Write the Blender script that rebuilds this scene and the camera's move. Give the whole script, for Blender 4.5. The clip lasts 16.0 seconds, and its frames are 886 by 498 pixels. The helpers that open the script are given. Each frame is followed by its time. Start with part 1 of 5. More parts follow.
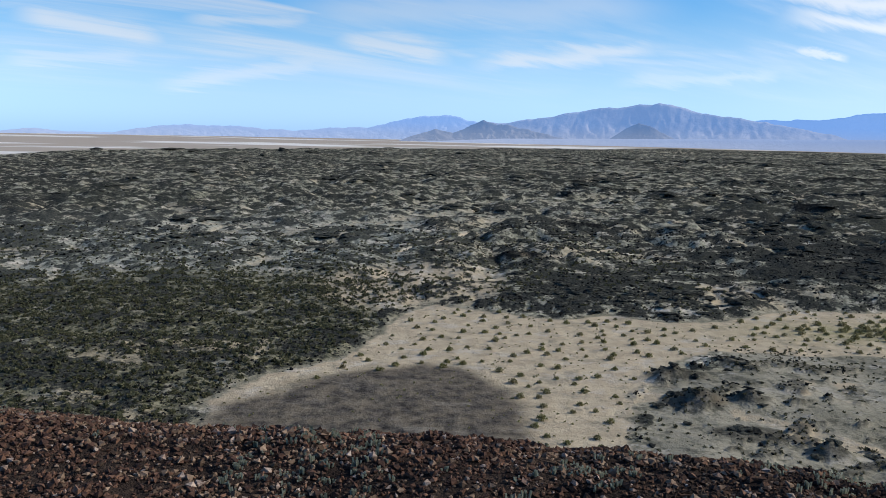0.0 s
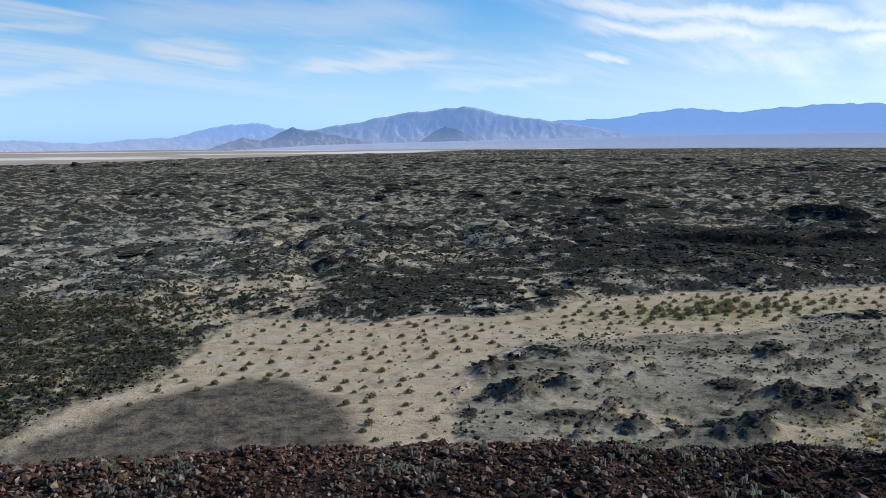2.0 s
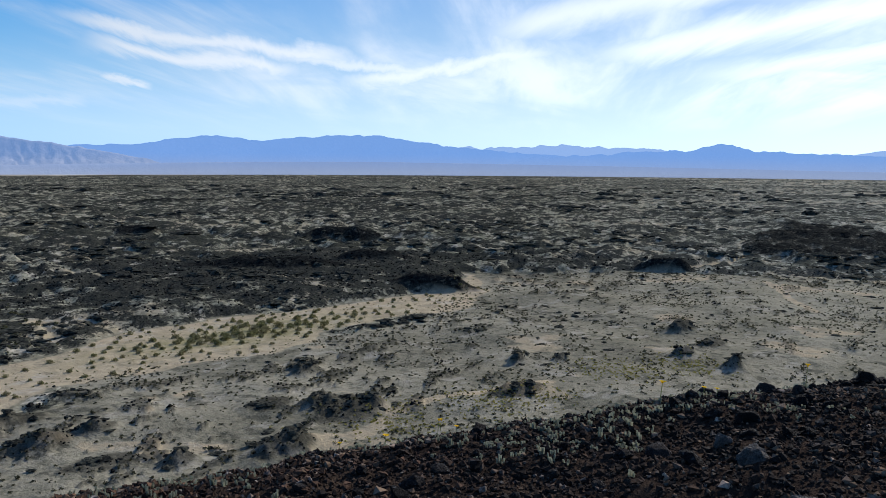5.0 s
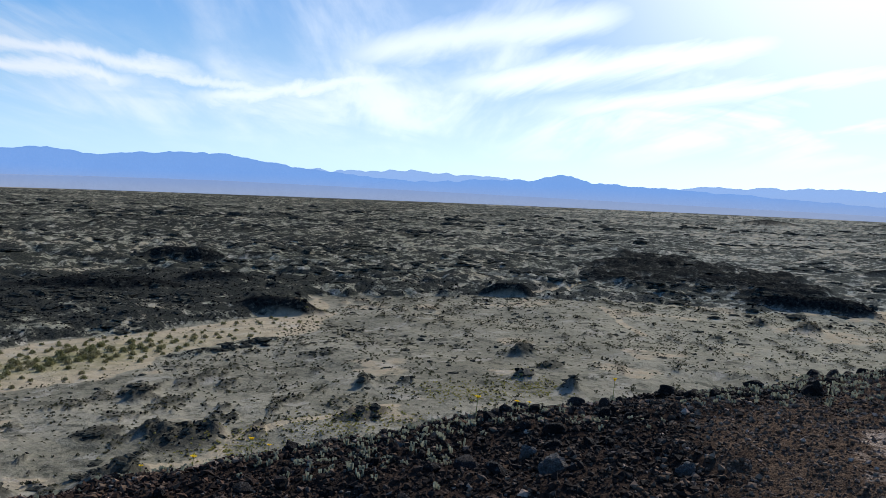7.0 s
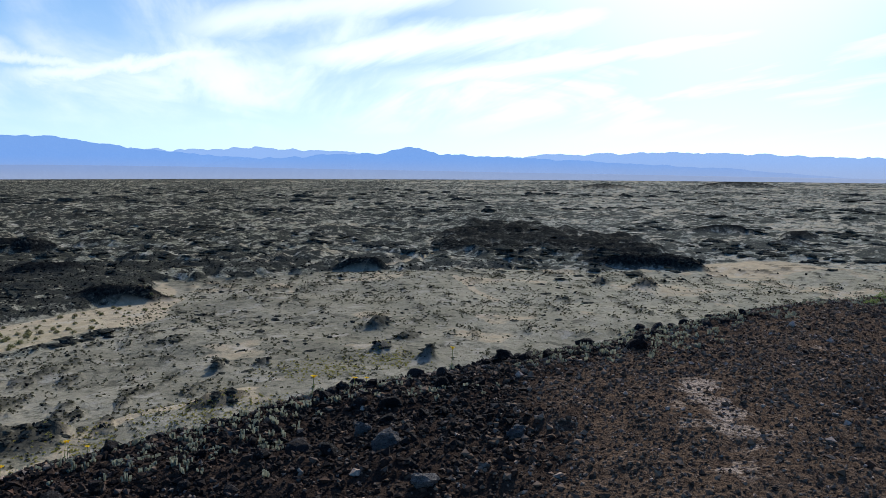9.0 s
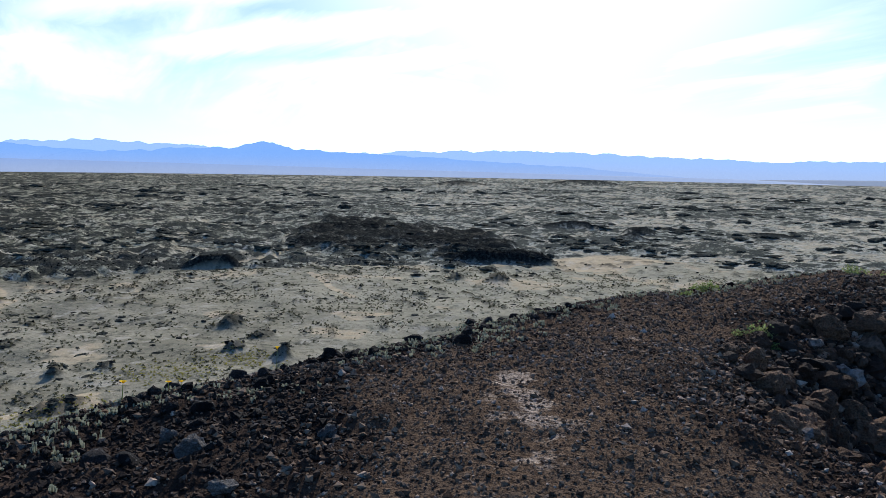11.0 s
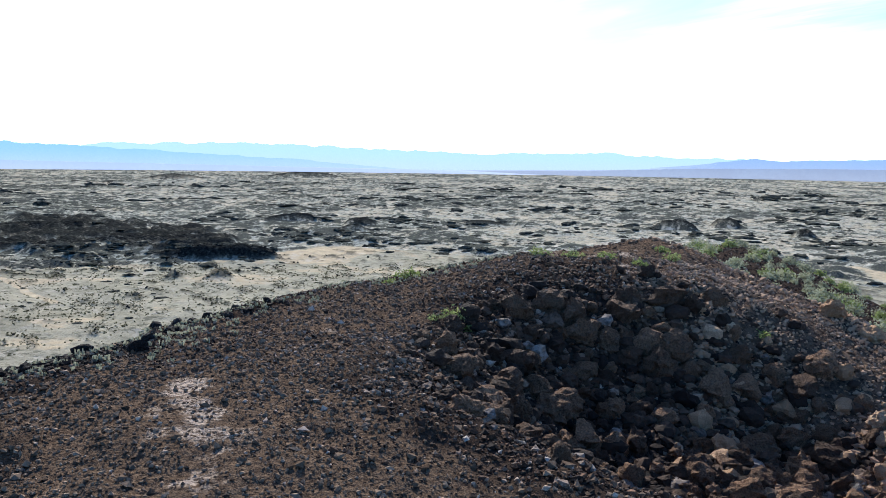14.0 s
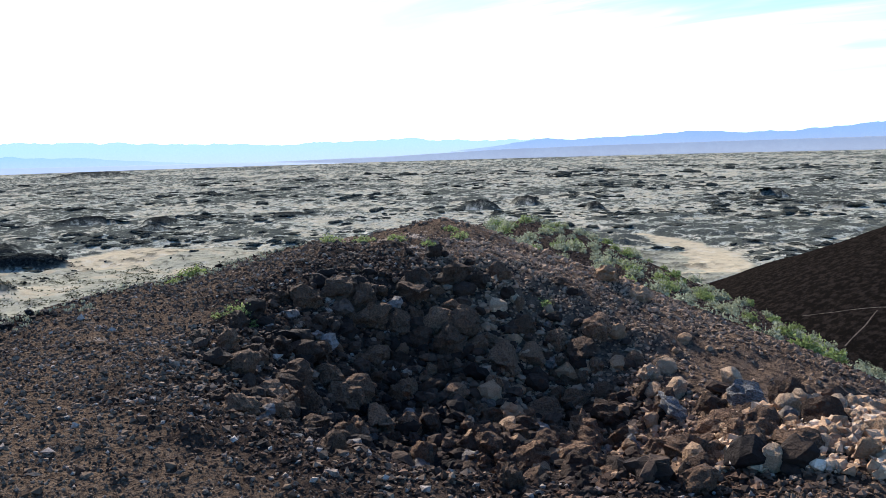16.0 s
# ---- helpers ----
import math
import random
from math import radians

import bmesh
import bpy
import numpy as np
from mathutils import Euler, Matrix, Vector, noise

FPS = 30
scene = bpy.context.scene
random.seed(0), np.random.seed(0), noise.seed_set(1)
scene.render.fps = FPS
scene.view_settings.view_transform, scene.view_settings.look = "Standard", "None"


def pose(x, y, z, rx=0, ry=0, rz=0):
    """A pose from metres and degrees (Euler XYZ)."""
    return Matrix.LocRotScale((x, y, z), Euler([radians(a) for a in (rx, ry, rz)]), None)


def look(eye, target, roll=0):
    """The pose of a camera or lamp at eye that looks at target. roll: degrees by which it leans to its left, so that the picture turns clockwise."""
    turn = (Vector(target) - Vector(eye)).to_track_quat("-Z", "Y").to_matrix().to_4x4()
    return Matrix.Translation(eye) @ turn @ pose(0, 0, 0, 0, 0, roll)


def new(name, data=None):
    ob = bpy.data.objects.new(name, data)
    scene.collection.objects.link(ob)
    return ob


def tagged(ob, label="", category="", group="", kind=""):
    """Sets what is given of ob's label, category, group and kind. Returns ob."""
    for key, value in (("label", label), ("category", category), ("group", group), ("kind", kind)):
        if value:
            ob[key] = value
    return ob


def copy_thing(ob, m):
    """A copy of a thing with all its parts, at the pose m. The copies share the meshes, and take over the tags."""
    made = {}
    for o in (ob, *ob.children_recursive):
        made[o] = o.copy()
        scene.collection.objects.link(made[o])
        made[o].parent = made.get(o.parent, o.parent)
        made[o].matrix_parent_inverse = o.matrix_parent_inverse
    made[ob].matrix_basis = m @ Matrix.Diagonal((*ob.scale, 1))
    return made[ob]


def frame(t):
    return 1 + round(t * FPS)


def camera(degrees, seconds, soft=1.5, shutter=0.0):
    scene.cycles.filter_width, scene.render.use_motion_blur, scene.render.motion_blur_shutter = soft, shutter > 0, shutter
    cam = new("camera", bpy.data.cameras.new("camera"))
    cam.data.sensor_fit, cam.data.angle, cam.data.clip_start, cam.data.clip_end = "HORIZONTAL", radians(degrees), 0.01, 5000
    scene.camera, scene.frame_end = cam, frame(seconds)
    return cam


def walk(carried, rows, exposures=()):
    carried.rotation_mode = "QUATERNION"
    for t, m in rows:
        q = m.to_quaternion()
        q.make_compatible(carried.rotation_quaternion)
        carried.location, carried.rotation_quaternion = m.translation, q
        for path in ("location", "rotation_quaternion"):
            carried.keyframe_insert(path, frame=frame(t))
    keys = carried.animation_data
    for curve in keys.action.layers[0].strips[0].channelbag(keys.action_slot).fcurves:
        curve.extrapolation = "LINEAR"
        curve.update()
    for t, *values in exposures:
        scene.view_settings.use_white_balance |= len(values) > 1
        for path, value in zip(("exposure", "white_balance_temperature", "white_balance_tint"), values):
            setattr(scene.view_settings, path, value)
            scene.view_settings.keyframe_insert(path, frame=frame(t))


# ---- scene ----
# Camera: carried by a walker who turns on the rim of a cinder cone, 75 m above a lava plain.
cam = camera(56.7, 16.0, soft=0.3)
walk(cam, [
    (0.0, pose(-0.000, 0.000, 75.000, 81.58, -1.20, 0.18)),
    (0.5, pose(-0.002, -0.006, 75.001, 81.99, -0.81, -3.37)),
    (1.0, pose(0.004, -0.015, 74.995, 81.12, -0.22, -8.96)),
    (1.5, pose(0.035, 0.020, 74.985, 81.17, 0.23, -10.29)),
    (2.0, pose(0.071, 0.051, 74.964, 82.05, 0.42, -12.87)),
    (2.5, pose(0.112, 0.074, 74.950, 82.28, 0.79, -16.71)),
    (3.0, pose(0.143, 0.101, 74.938, 82.59, -0.06, -22.03)),
    (3.5, pose(0.161, 0.085, 74.942, 83.77, -0.56, -26.16)),
    (4.0, pose(0.161, 0.085, 74.943, 83.69, -0.74, -31.42)),
    (4.5, pose(0.164, 0.114, 74.935, 82.85, 0.48, -38.14)),
    (5.0, pose(0.176, 0.108, 74.929, 83.88, -0.37, -44.80)),
    (7.5, pose(0.354, -0.066, 74.872, 86.03, -1.21, -57.72)),
    (8.0, pose(0.395, -0.103, 74.882, 86.11, 0.22, -61.21)),
    (8.5, pose(0.442, -0.070, 74.873, 84.96, 0.13, -63.78)),
    (11.0, pose(0.586, -0.288, 74.877, 84.00, -0.98, -75.68)),
    (11.5, pose(0.652, -0.292, 74.878, 84.08, -0.90, -79.96)),
    (12.0, pose(0.714, -0.294, 74.878, 84.95, 0.07, -83.37)),
    (12.5, pose(0.778, -0.349, 74.864, 83.86, -0.10, -87.15)),
    (13.0, pose(0.818, -0.437, 74.854, 83.15, -2.19, -89.13)),
    (13.5, pose(0.859, -0.497, 74.843, 82.98, -1.96, -91.27)),
    (14.0, pose(0.929, -0.515, 74.841, 83.75, -0.86, -94.90)),
    (14.5, pose(0.987, -0.539, 74.832, 83.50, 1.35, -99.49)),
    (15.0, pose(0.992, -0.632, 74.828, 82.93, 1.53, -103.27)),
    (15.5, pose(0.974, -0.707, 74.824, 84.43, 0.28, -105.02)),
    (16.0, pose(0.968, -0.758, 74.815, 82.83, 1.65, -108.44)),
], exposures=[(0.0, -0.05, 6000, 10), (5.0, -0.15, 6000, 10), (8.0, -0.08, 5950, 10), (11.0, 0.20, 5900, 10), (12.5, 0.62, 5950, 10), (13.5, 0.85, 5950, 10),
             (16.0, 0.85, 5980, 10)])

# World: sky with thin cirrus, sun ahead of the end of the turn.
SUN_AZ, SUN_EL = 84.0, 31.0          # degrees clockwise from +y, degrees up


def link(tree, a, b):
    tree.links.new(a, b)


def build_world():
    world = bpy.data.worlds.new("sky")
    scene.world = world
    world.use_nodes = True
    tree = world.node_tree
    tree.nodes.clear()
    n = tree.nodes.new
    sky = n("ShaderNodeTexSky")
    sky.sky_type = "NISHITA"
    sky.sun_disc = False
    sky.sun_elevation = radians(SUN_EL)
    sky.sun_rotation = radians(SUN_AZ)
    sky.altitude = 300
    sky.air_density = 1.0
    sky.dust_density = 0.2
    sky.ozone_density = 3.0
    co = n("ShaderNodeTexCoord")
    sep = n("ShaderNodeSeparateXYZ")
    link(tree, co.outputs["Generated"], sep.inputs[0])
    def calc(op, a, b=None):
        m = n("ShaderNodeMath")
        m.operation = op
        for k, v in enumerate((a, b)):
            if v is None:
                continue
            if isinstance(v, (int, float)):
                m.inputs[k].default_value = v
            else:
                link(tree, v, m.inputs[k])
        return m.outputs[0]

    def soft(v, a, b, lo=0.0, hi=1.0):
        m = n("ShaderNodeMapRange")
        m.interpolation_type = "SMOOTHSTEP"
        for key, val in (("From Min", a), ("From Max", b), ("To Min", lo), ("To Max", hi)):
            m.inputs[key].default_value = val
        link(tree, v, m.inputs["Value"])
        return m.outputs[0]

    def fibres(along, across, turn, detail, rough, bend):
        """Combed cloud on a level sheet far overhead, seen in perspective."""
        up = calc("MAXIMUM", calc("ADD", sep.outputs["Z"], 0.10), 0.04)
        px, py = calc("DIVIDE", sep.outputs["X"], up), calc("DIVIDE", sep.outputs["Y"], up)
        ca, sn = math.sin(radians(turn)), math.cos(radians(turn))
        a = calc("ADD", calc("MULTIPLY", px, ca * along), calc("MULTIPLY", py, sn * along))
        c = calc("SUBTRACT", calc("MULTIPLY", px, sn * across), calc("MULTIPLY", py, ca * across))
        at = n("ShaderNodeCombineXYZ")
        link(tree, a, at.inputs[0])
        link(tree, c, at.inputs[1])
        t = n("ShaderNodeTexNoise")
        t.inputs["Scale"].default_value = 1.0
        t.inputs["Detail"].default_value = detail
        t.inputs["Roughness"].default_value = rough
        t.inputs["Distortion"].default_value = bend
        link(tree, at.outputs[0], t.inputs["Vector"])
        return t.outputs["Fac"]

    bearing = calc("MULTIPLY", calc("ARCTAN2", sep.outputs["X"], sep.outputs["Y"]), 57.2958)
    height = calc("MULTIPLY", calc("ARCSINE", sep.outputs["Z"]), 57.2958)
    combed, fluff, breaks = fibres(0.30, 1.5, 52, 8, 0.58, 0.5), fibres(0.5, 0.8, 70, 6, 0.5, 0.8), fibres(0.9, 3.6, 40, 7, 0.62, 0.4)
    amount = calc("MULTIPLY", soft(combed, 0.36, 0.70), soft(fluff, 0.34, 0.58))
    amount = calc("MULTIPLY", amount, soft(height, 1.0, 6.0, 0.0, 0.7))
    ripple = calc("MULTIPLY", calc("SUBTRACT", breaks, 0.5), 2.2)
    # long separate streaks of cirrus: bearing and height of both ends, half width, thickness
    for a0, e0, a1, e1, wide, thick in ((-27, 6.4, -18.6, 5.1, 0.75, 0.8), (-17.2, 6.4, -9.2, 7.0, 0.5, 0.6), (-7.3, 5.8, 0, 4.8, 0.55, 0.75),
                                        (2.3, 4.4, 13.9, 5.5, 0.55, 0.75), (-28, 3.5, -19.7, 4.1, 0.45, 0.45), (-18.7, 2.4, -7.3, 4.4, 0.55, 0.5),
                                        (22.4, 5.4, 25.4, 4.7, 0.25, 0.8), (20.3, 8.6, 39, 6.8, 0.5, 1.0), (21.9, 7.2, 35.1, 6.0, 0.55, 1.0),
                                        (33.2, 7, 45.1, 5.9, 0.4, 0.8), (38, 5.1, 52.6, 7.4, 0.55, 0.9), (47.7, 8.8, 68, 12.2, 1.1, 0.9),
                                        (54.9, 7, 78.8, 10.4, 1.0, 0.9), (61.9, 5.5, 89.2, 8.8, 0.8, 0.7), (12, 3.3, 22, 3.7, 0.4, 0.4), (-10, 7.6, 14, 8.2, 1.2, 0.5)):
        slope = (e1 - e0) / (a1 - a0)
        off = calc("SUBTRACT", calc("ADD", height, ripple), calc("ADD", calc("MULTIPLY", bearing, slope), e0 - slope * a0))
        body = soft(calc("ABSOLUTE", off), wide * 1.7, 0.0)
        far = soft(calc("ABSOLUTE", calc("SUBTRACT", bearing, (a0 + a1) / 2)), 0.62 * (a1 - a0), 0.3 * (a1 - a0), 0.0, 0.85 * thick)
        amount = calc("MAXIMUM", amount, calc("MULTIPLY", body, far))
    # pale blue haze low over the horizon
    low = n("ShaderNodeMapRange")
    low.interpolation_type = "SMOOTHSTEP"
    low.inputs["From Min"].default_value = 0.26
    low.inputs["From Max"].default_value = -0.02
    link(tree, sep.outputs["Z"], low.inputs["Value"])
    grey = n("ShaderNodeRGBToBW")
    link(tree, sky.outputs[0], grey.inputs[0])
    haze = n("ShaderNodeVectorMath")
    haze.operation = "SCALE"
    haze.inputs[0].default_value = (0.93, 1.03, 1.15)
    link(tree, grey.outputs[0], haze.inputs["Scale"])
    clear = n("ShaderNodeMix")
    clear.data_type = "RGBA"
    link(tree, low.outputs[0], clear.inputs["Factor"])
    link(tree, sky.outputs[0], clear.inputs["A"])
    link(tree, haze.outputs[0], clear.inputs["B"])
    deep = n("ShaderNodeHueSaturation")
    deep.inputs["Saturation"].default_value = 1.2
    deep.inputs["Value"].default_value = 1.3
    tint = n("ShaderNodeVectorMath")
    tint.operation = "MULTIPLY"
    tint.inputs[1].default_value = (0.90, 1.02, 1.14)
    link(tree, clear.outputs["Result"], tint.inputs[0])
    link(tree, tint.outputs[0], deep.inputs["Color"])
    toward = n("ShaderNodeVectorMath")
    toward.operation = "DOT_PRODUCT"
    toward.inputs[1].default_value = (math.sin(radians(SUN_AZ)) * math.cos(radians(SUN_EL)), math.cos(radians(SUN_AZ)) * math.cos(radians(SUN_EL)),
                                      math.sin(radians(SUN_EL)))
    link(tree, co.outputs["Generated"], toward.inputs[0])
    wash = n("ShaderNodeMapRange")
    wash.inputs["From Min"].default_value = 0.35
    wash.inputs["From Max"].default_value = 0.97
    wash.inputs["To Min"].default_value = 1.45
    wash.inputs["To Max"].default_value = 0.75
    link(tree, toward.outputs["Value"], wash.inputs["Value"])
    link(tree, wash.outputs[0], deep.inputs["Saturation"])
    dim = n("ShaderNodeMapRange")
    dim.inputs["From Min"].default_value = 0.2
    dim.inputs["From Max"].default_value = 0.9
    dim.inputs["To Min"].default_value = 1.6
    dim.inputs["To Max"].default_value = 1.05
    link(tree, toward.outputs["Value"], dim.inputs["Value"])
    link(tree, dim.outputs[0], deep.inputs["Value"])
    # a bright veil of thin cloud round the sun
    veil = n("ShaderNodeMapRange")
    veil.interpolation_type = "SMOOTHSTEP"
    veil.inputs["From Min"].default_value = 0.87
    veil.inputs["From Max"].default_value = 0.99
    link(tree, toward.outputs["Value"], veil.inputs["Value"])
    both = n("ShaderNodeMath")
    both.operation = "MAXIMUM"
    link(tree, amount, both.inputs[0])
    link(tree, veil.outputs[0], both.inputs[1])
    pale = n("ShaderNodeHueSaturation")
    pale.inputs["Saturation"].default_value = 0.12
    pale.inputs["Value"].default_value = 1.7
    link(tree, clear.outputs["Result"], pale.inputs["Color"])
    mix = n("ShaderNodeMix")
    mix.data_type = "RGBA"
    link(tree, both.outputs[0], mix.inputs["Factor"])
    link(tree, deep.outputs[0], mix.inputs["A"])
    link(tree, pale.outputs[0], mix.inputs["B"])
    bg = n("ShaderNodeBackground")
    bg.inputs["Strength"].default_value = 0.09
    link(tree, mix.outputs["Result"], bg.inputs["Color"])
    out = n("ShaderNodeOutputWorld")
    link(tree, bg.outputs[0], out.inputs["Surface"])


build_world()
sun = new("sun", bpy.data.lights.new("sun", "SUN"))
sun.data.energy = 5.0
sun.data.angle = radians(0.53)
sun.data.color = (1.0, 0.94, 0.83)
sa, se = radians(SUN_AZ), radians(SUN_EL)
sun.matrix_world = look((0, 0, 300), (-math.sin(sa) * math.cos(se) * 100, -math.cos(sa) * math.cos(se) * 100, 300 - 100 * math.sin(se)))


# ---- noise on arrays ----
def lattice(ix, iy, seed):
    h = (ix.astype(np.int64) * 374761393 + iy.astype(np.int64) * 668265263 + seed * 974634777) & 0xFFFFFFFF
    h = ((h ^ (h >> 13)) * 1274126177) & 0xFFFFFFFF
    h = ((h ^ (h >> 16)) * 2246822519) & 0xFFFFFFFF
    return (h ^ (h >> 15)).astype(np.float64) / 4294967295.0


def vnoise(x, y, seed=0):
    fx, fy = np.floor(x), np.floor(y)
    u, v = x - fx, y - fy
    u, v = u * u * u * (u * (u * 6 - 15) + 10), v * v * v * (v * (v * 6 - 15) + 10)
    a, b = lattice(fx, fy, seed), lattice(fx + 1, fy, seed)
    c, d = lattice(fx, fy + 1, seed), lattice(fx + 1, fy + 1, seed)
    return (a * (1 - u) + b * u) * (1 - v) + (c * (1 - u) + d * u) * v


def fbm(x, y, size, octaves=4, seed=0, gain=0.5):
    total, norm, amp = 0.0, 0.0, 1.0
    ang = 0.6
    for k in range(octaves):
        ca, sn = math.cos(ang * k), math.sin(ang * k)
        total = total + amp * vnoise((x * ca - y * sn) / size + 17.3 * k, (x * sn + y * ca) / size - 9.1 * k, seed + k)
        norm += amp
        amp *= gain
        size *= 0.5
    return total / norm


def ridge(x, y, size, octaves=3, seed=0):
    return 1 - np.abs(2 * fbm(x, y, size, octaves, seed) - 1)


def smooth(a, b, v):
    t = np.clip((v - a) / (b - a), 0, 1)
    return t * t * (3 - 2 * t)


def inside(poly, x, y):
    """Signed distance to a closed outline, positive inside."""
    best = np.full(np.shape(x), 1e9)
    odd = np.zeros(np.shape(x), bool)
    for (x0, y0), (x1, y1) in zip(poly, poly[1:] + poly[:1]):
        dx, dy = x1 - x0, y1 - y0
        t = np.clip(((x - x0) * dx + (y - y0) * dy) / (dx * dx + dy * dy), 0, 1)
        best = np.minimum(best, np.hypot(x - x0 - t * dx, y - y0 - t * dy))
        cross = ((y0 > y) != (y1 > y))
        odd ^= cross & (x < (x1 - x0) * (y - y0) / ((y1 - y0) if y1 != y0 else 1e-9) + x0)
    return np.where(odd, best, -best)


def beside(line, x, y):
    """Signed distance to an open line, positive on its left."""
    best = np.full(np.shape(x), 1e9)
    sign = np.ones(np.shape(x))
    for (x0, y0), (x1, y1) in zip(line, line[1:]):
        dx, dy = x1 - x0, y1 - y0
        t = np.clip(((x - x0) * dx + (y - y0) * dy) / (dx * dx + dy * dy), 0, 1)
        d = np.hypot(x - x0 - t * dx, y - y0 - t * dy)
        s = np.where(dx * (y - y0) - dy * (x - x0) >= 0, 1.0, -1.0)
        near = d < best
        best = np.where(near, d, best)
        sign = np.where(near, s, sign)
    return best * sign


# ---- materials ----
class Shader:
    """Short way to write a procedural material."""

    def __init__(self, name, rough=0.9):
        self.mat = bpy.data.materials.new(name)
        self.mat.use_nodes = True
        self.tree = self.mat.node_tree
        self.bsdf = self.tree.nodes["Principled BSDF"]
        self.bsdf.inputs["Roughness"].default_value = rough
        self.bsdf.inputs["Specular IOR Level"].default_value = 0.0
        self.co = self.tree.nodes.new("ShaderNodeTexCoord").outputs["Object"]

    def put(self, a, socket):
        if isinstance(a, (int, float)):
            socket.default_value = a
        elif isinstance(a, tuple):
            socket.default_value = a if len(a) == 4 or socket.type == "VECTOR" else (*a, 1)
        else:
            link(self.tree, a, socket)

    def noise(self, scale, detail=4, rough=0.55, vector=None, stretch=None):
        t = self.tree.nodes.new("ShaderNodeTexNoise")
        t.inputs["Scale"].default_value = scale
        t.inputs["Detail"].default_value = detail
        t.inputs["Roughness"].default_value = rough
        v = vector or self.co
        if stretch:
            m = self.tree.nodes.new("ShaderNodeMapping")
            m.inputs["Scale"].default_value = stretch
            link(self.tree, v, m.inputs[0])
            v = m.outputs[0]
        link(self.tree, v, t.inputs["Vector"])
        return t.outputs["Fac"]

    def attr(self, name, out="Fac"):
        t = self.tree.nodes.new("ShaderNodeAttribute")
        t.attribute_name = name
        return t.outputs[out]

    def span(self, v, a, b, lo=0.0, hi=1.0):
        t = self.tree.nodes.new("ShaderNodeMapRange")
        t.interpolation_type = "SMOOTHSTEP"
        for k, val in (("From Min", a), ("From Max", b), ("To Min", lo), ("To Max", hi)):
            t.inputs[k].default_value = val
        self.put(v, t.inputs["Value"])
        return t.outputs[0]

    def math(self, op, a, b):
        t = self.tree.nodes.new("ShaderNodeMath")
        t.operation = op
        self.put(a, t.inputs[0])
        self.put(b, t.inputs[1])
        return t.outputs[0]

    def mix(self, f, a, b, blend="MIX"):
        t = self.tree.nodes.new("ShaderNodeMix")
        t.data_type = "RGBA"
        t.blend_type = blend
        self.put(f, t.inputs["Factor"])
        self.put(a, t.inputs["A"])
        self.put(b, t.inputs["B"])
        return t.outputs["Result"]

    def random(self):
        return self.tree.nodes.new("ShaderNodeObjectInfo").outputs["Random"]

    def island(self):
        return self.tree.nodes.new("ShaderNodeNewGeometry").outputs["Random Per Island"]

    def ramp(self, f, stops):
        t = self.tree.nodes.new("ShaderNodeValToRGB")
        e = t.color_ramp.elements
        while len(e) < len(stops):
            e.new(0.5)
        for k, (p, c) in zip(e, stops):
            k.position, k.color = p, (*c, 1)
        self.put(f, t.inputs[0])
        return t.outputs[0]

    def done(self, color, bump=None, strength=0.4, depth=0.02):
        self.put(color, self.bsdf.inputs["Base Color"])
        if bump is not None:
            b = self.tree.nodes.new("ShaderNodeBump")
            b.inputs["Strength"].default_value = strength
            b.inputs["Distance"].default_value = depth
            self.put(bump, b.inputs["Height"])
            link(self.tree, b.outputs[0], self.bsdf.inputs["Normal"])
        return self.mat


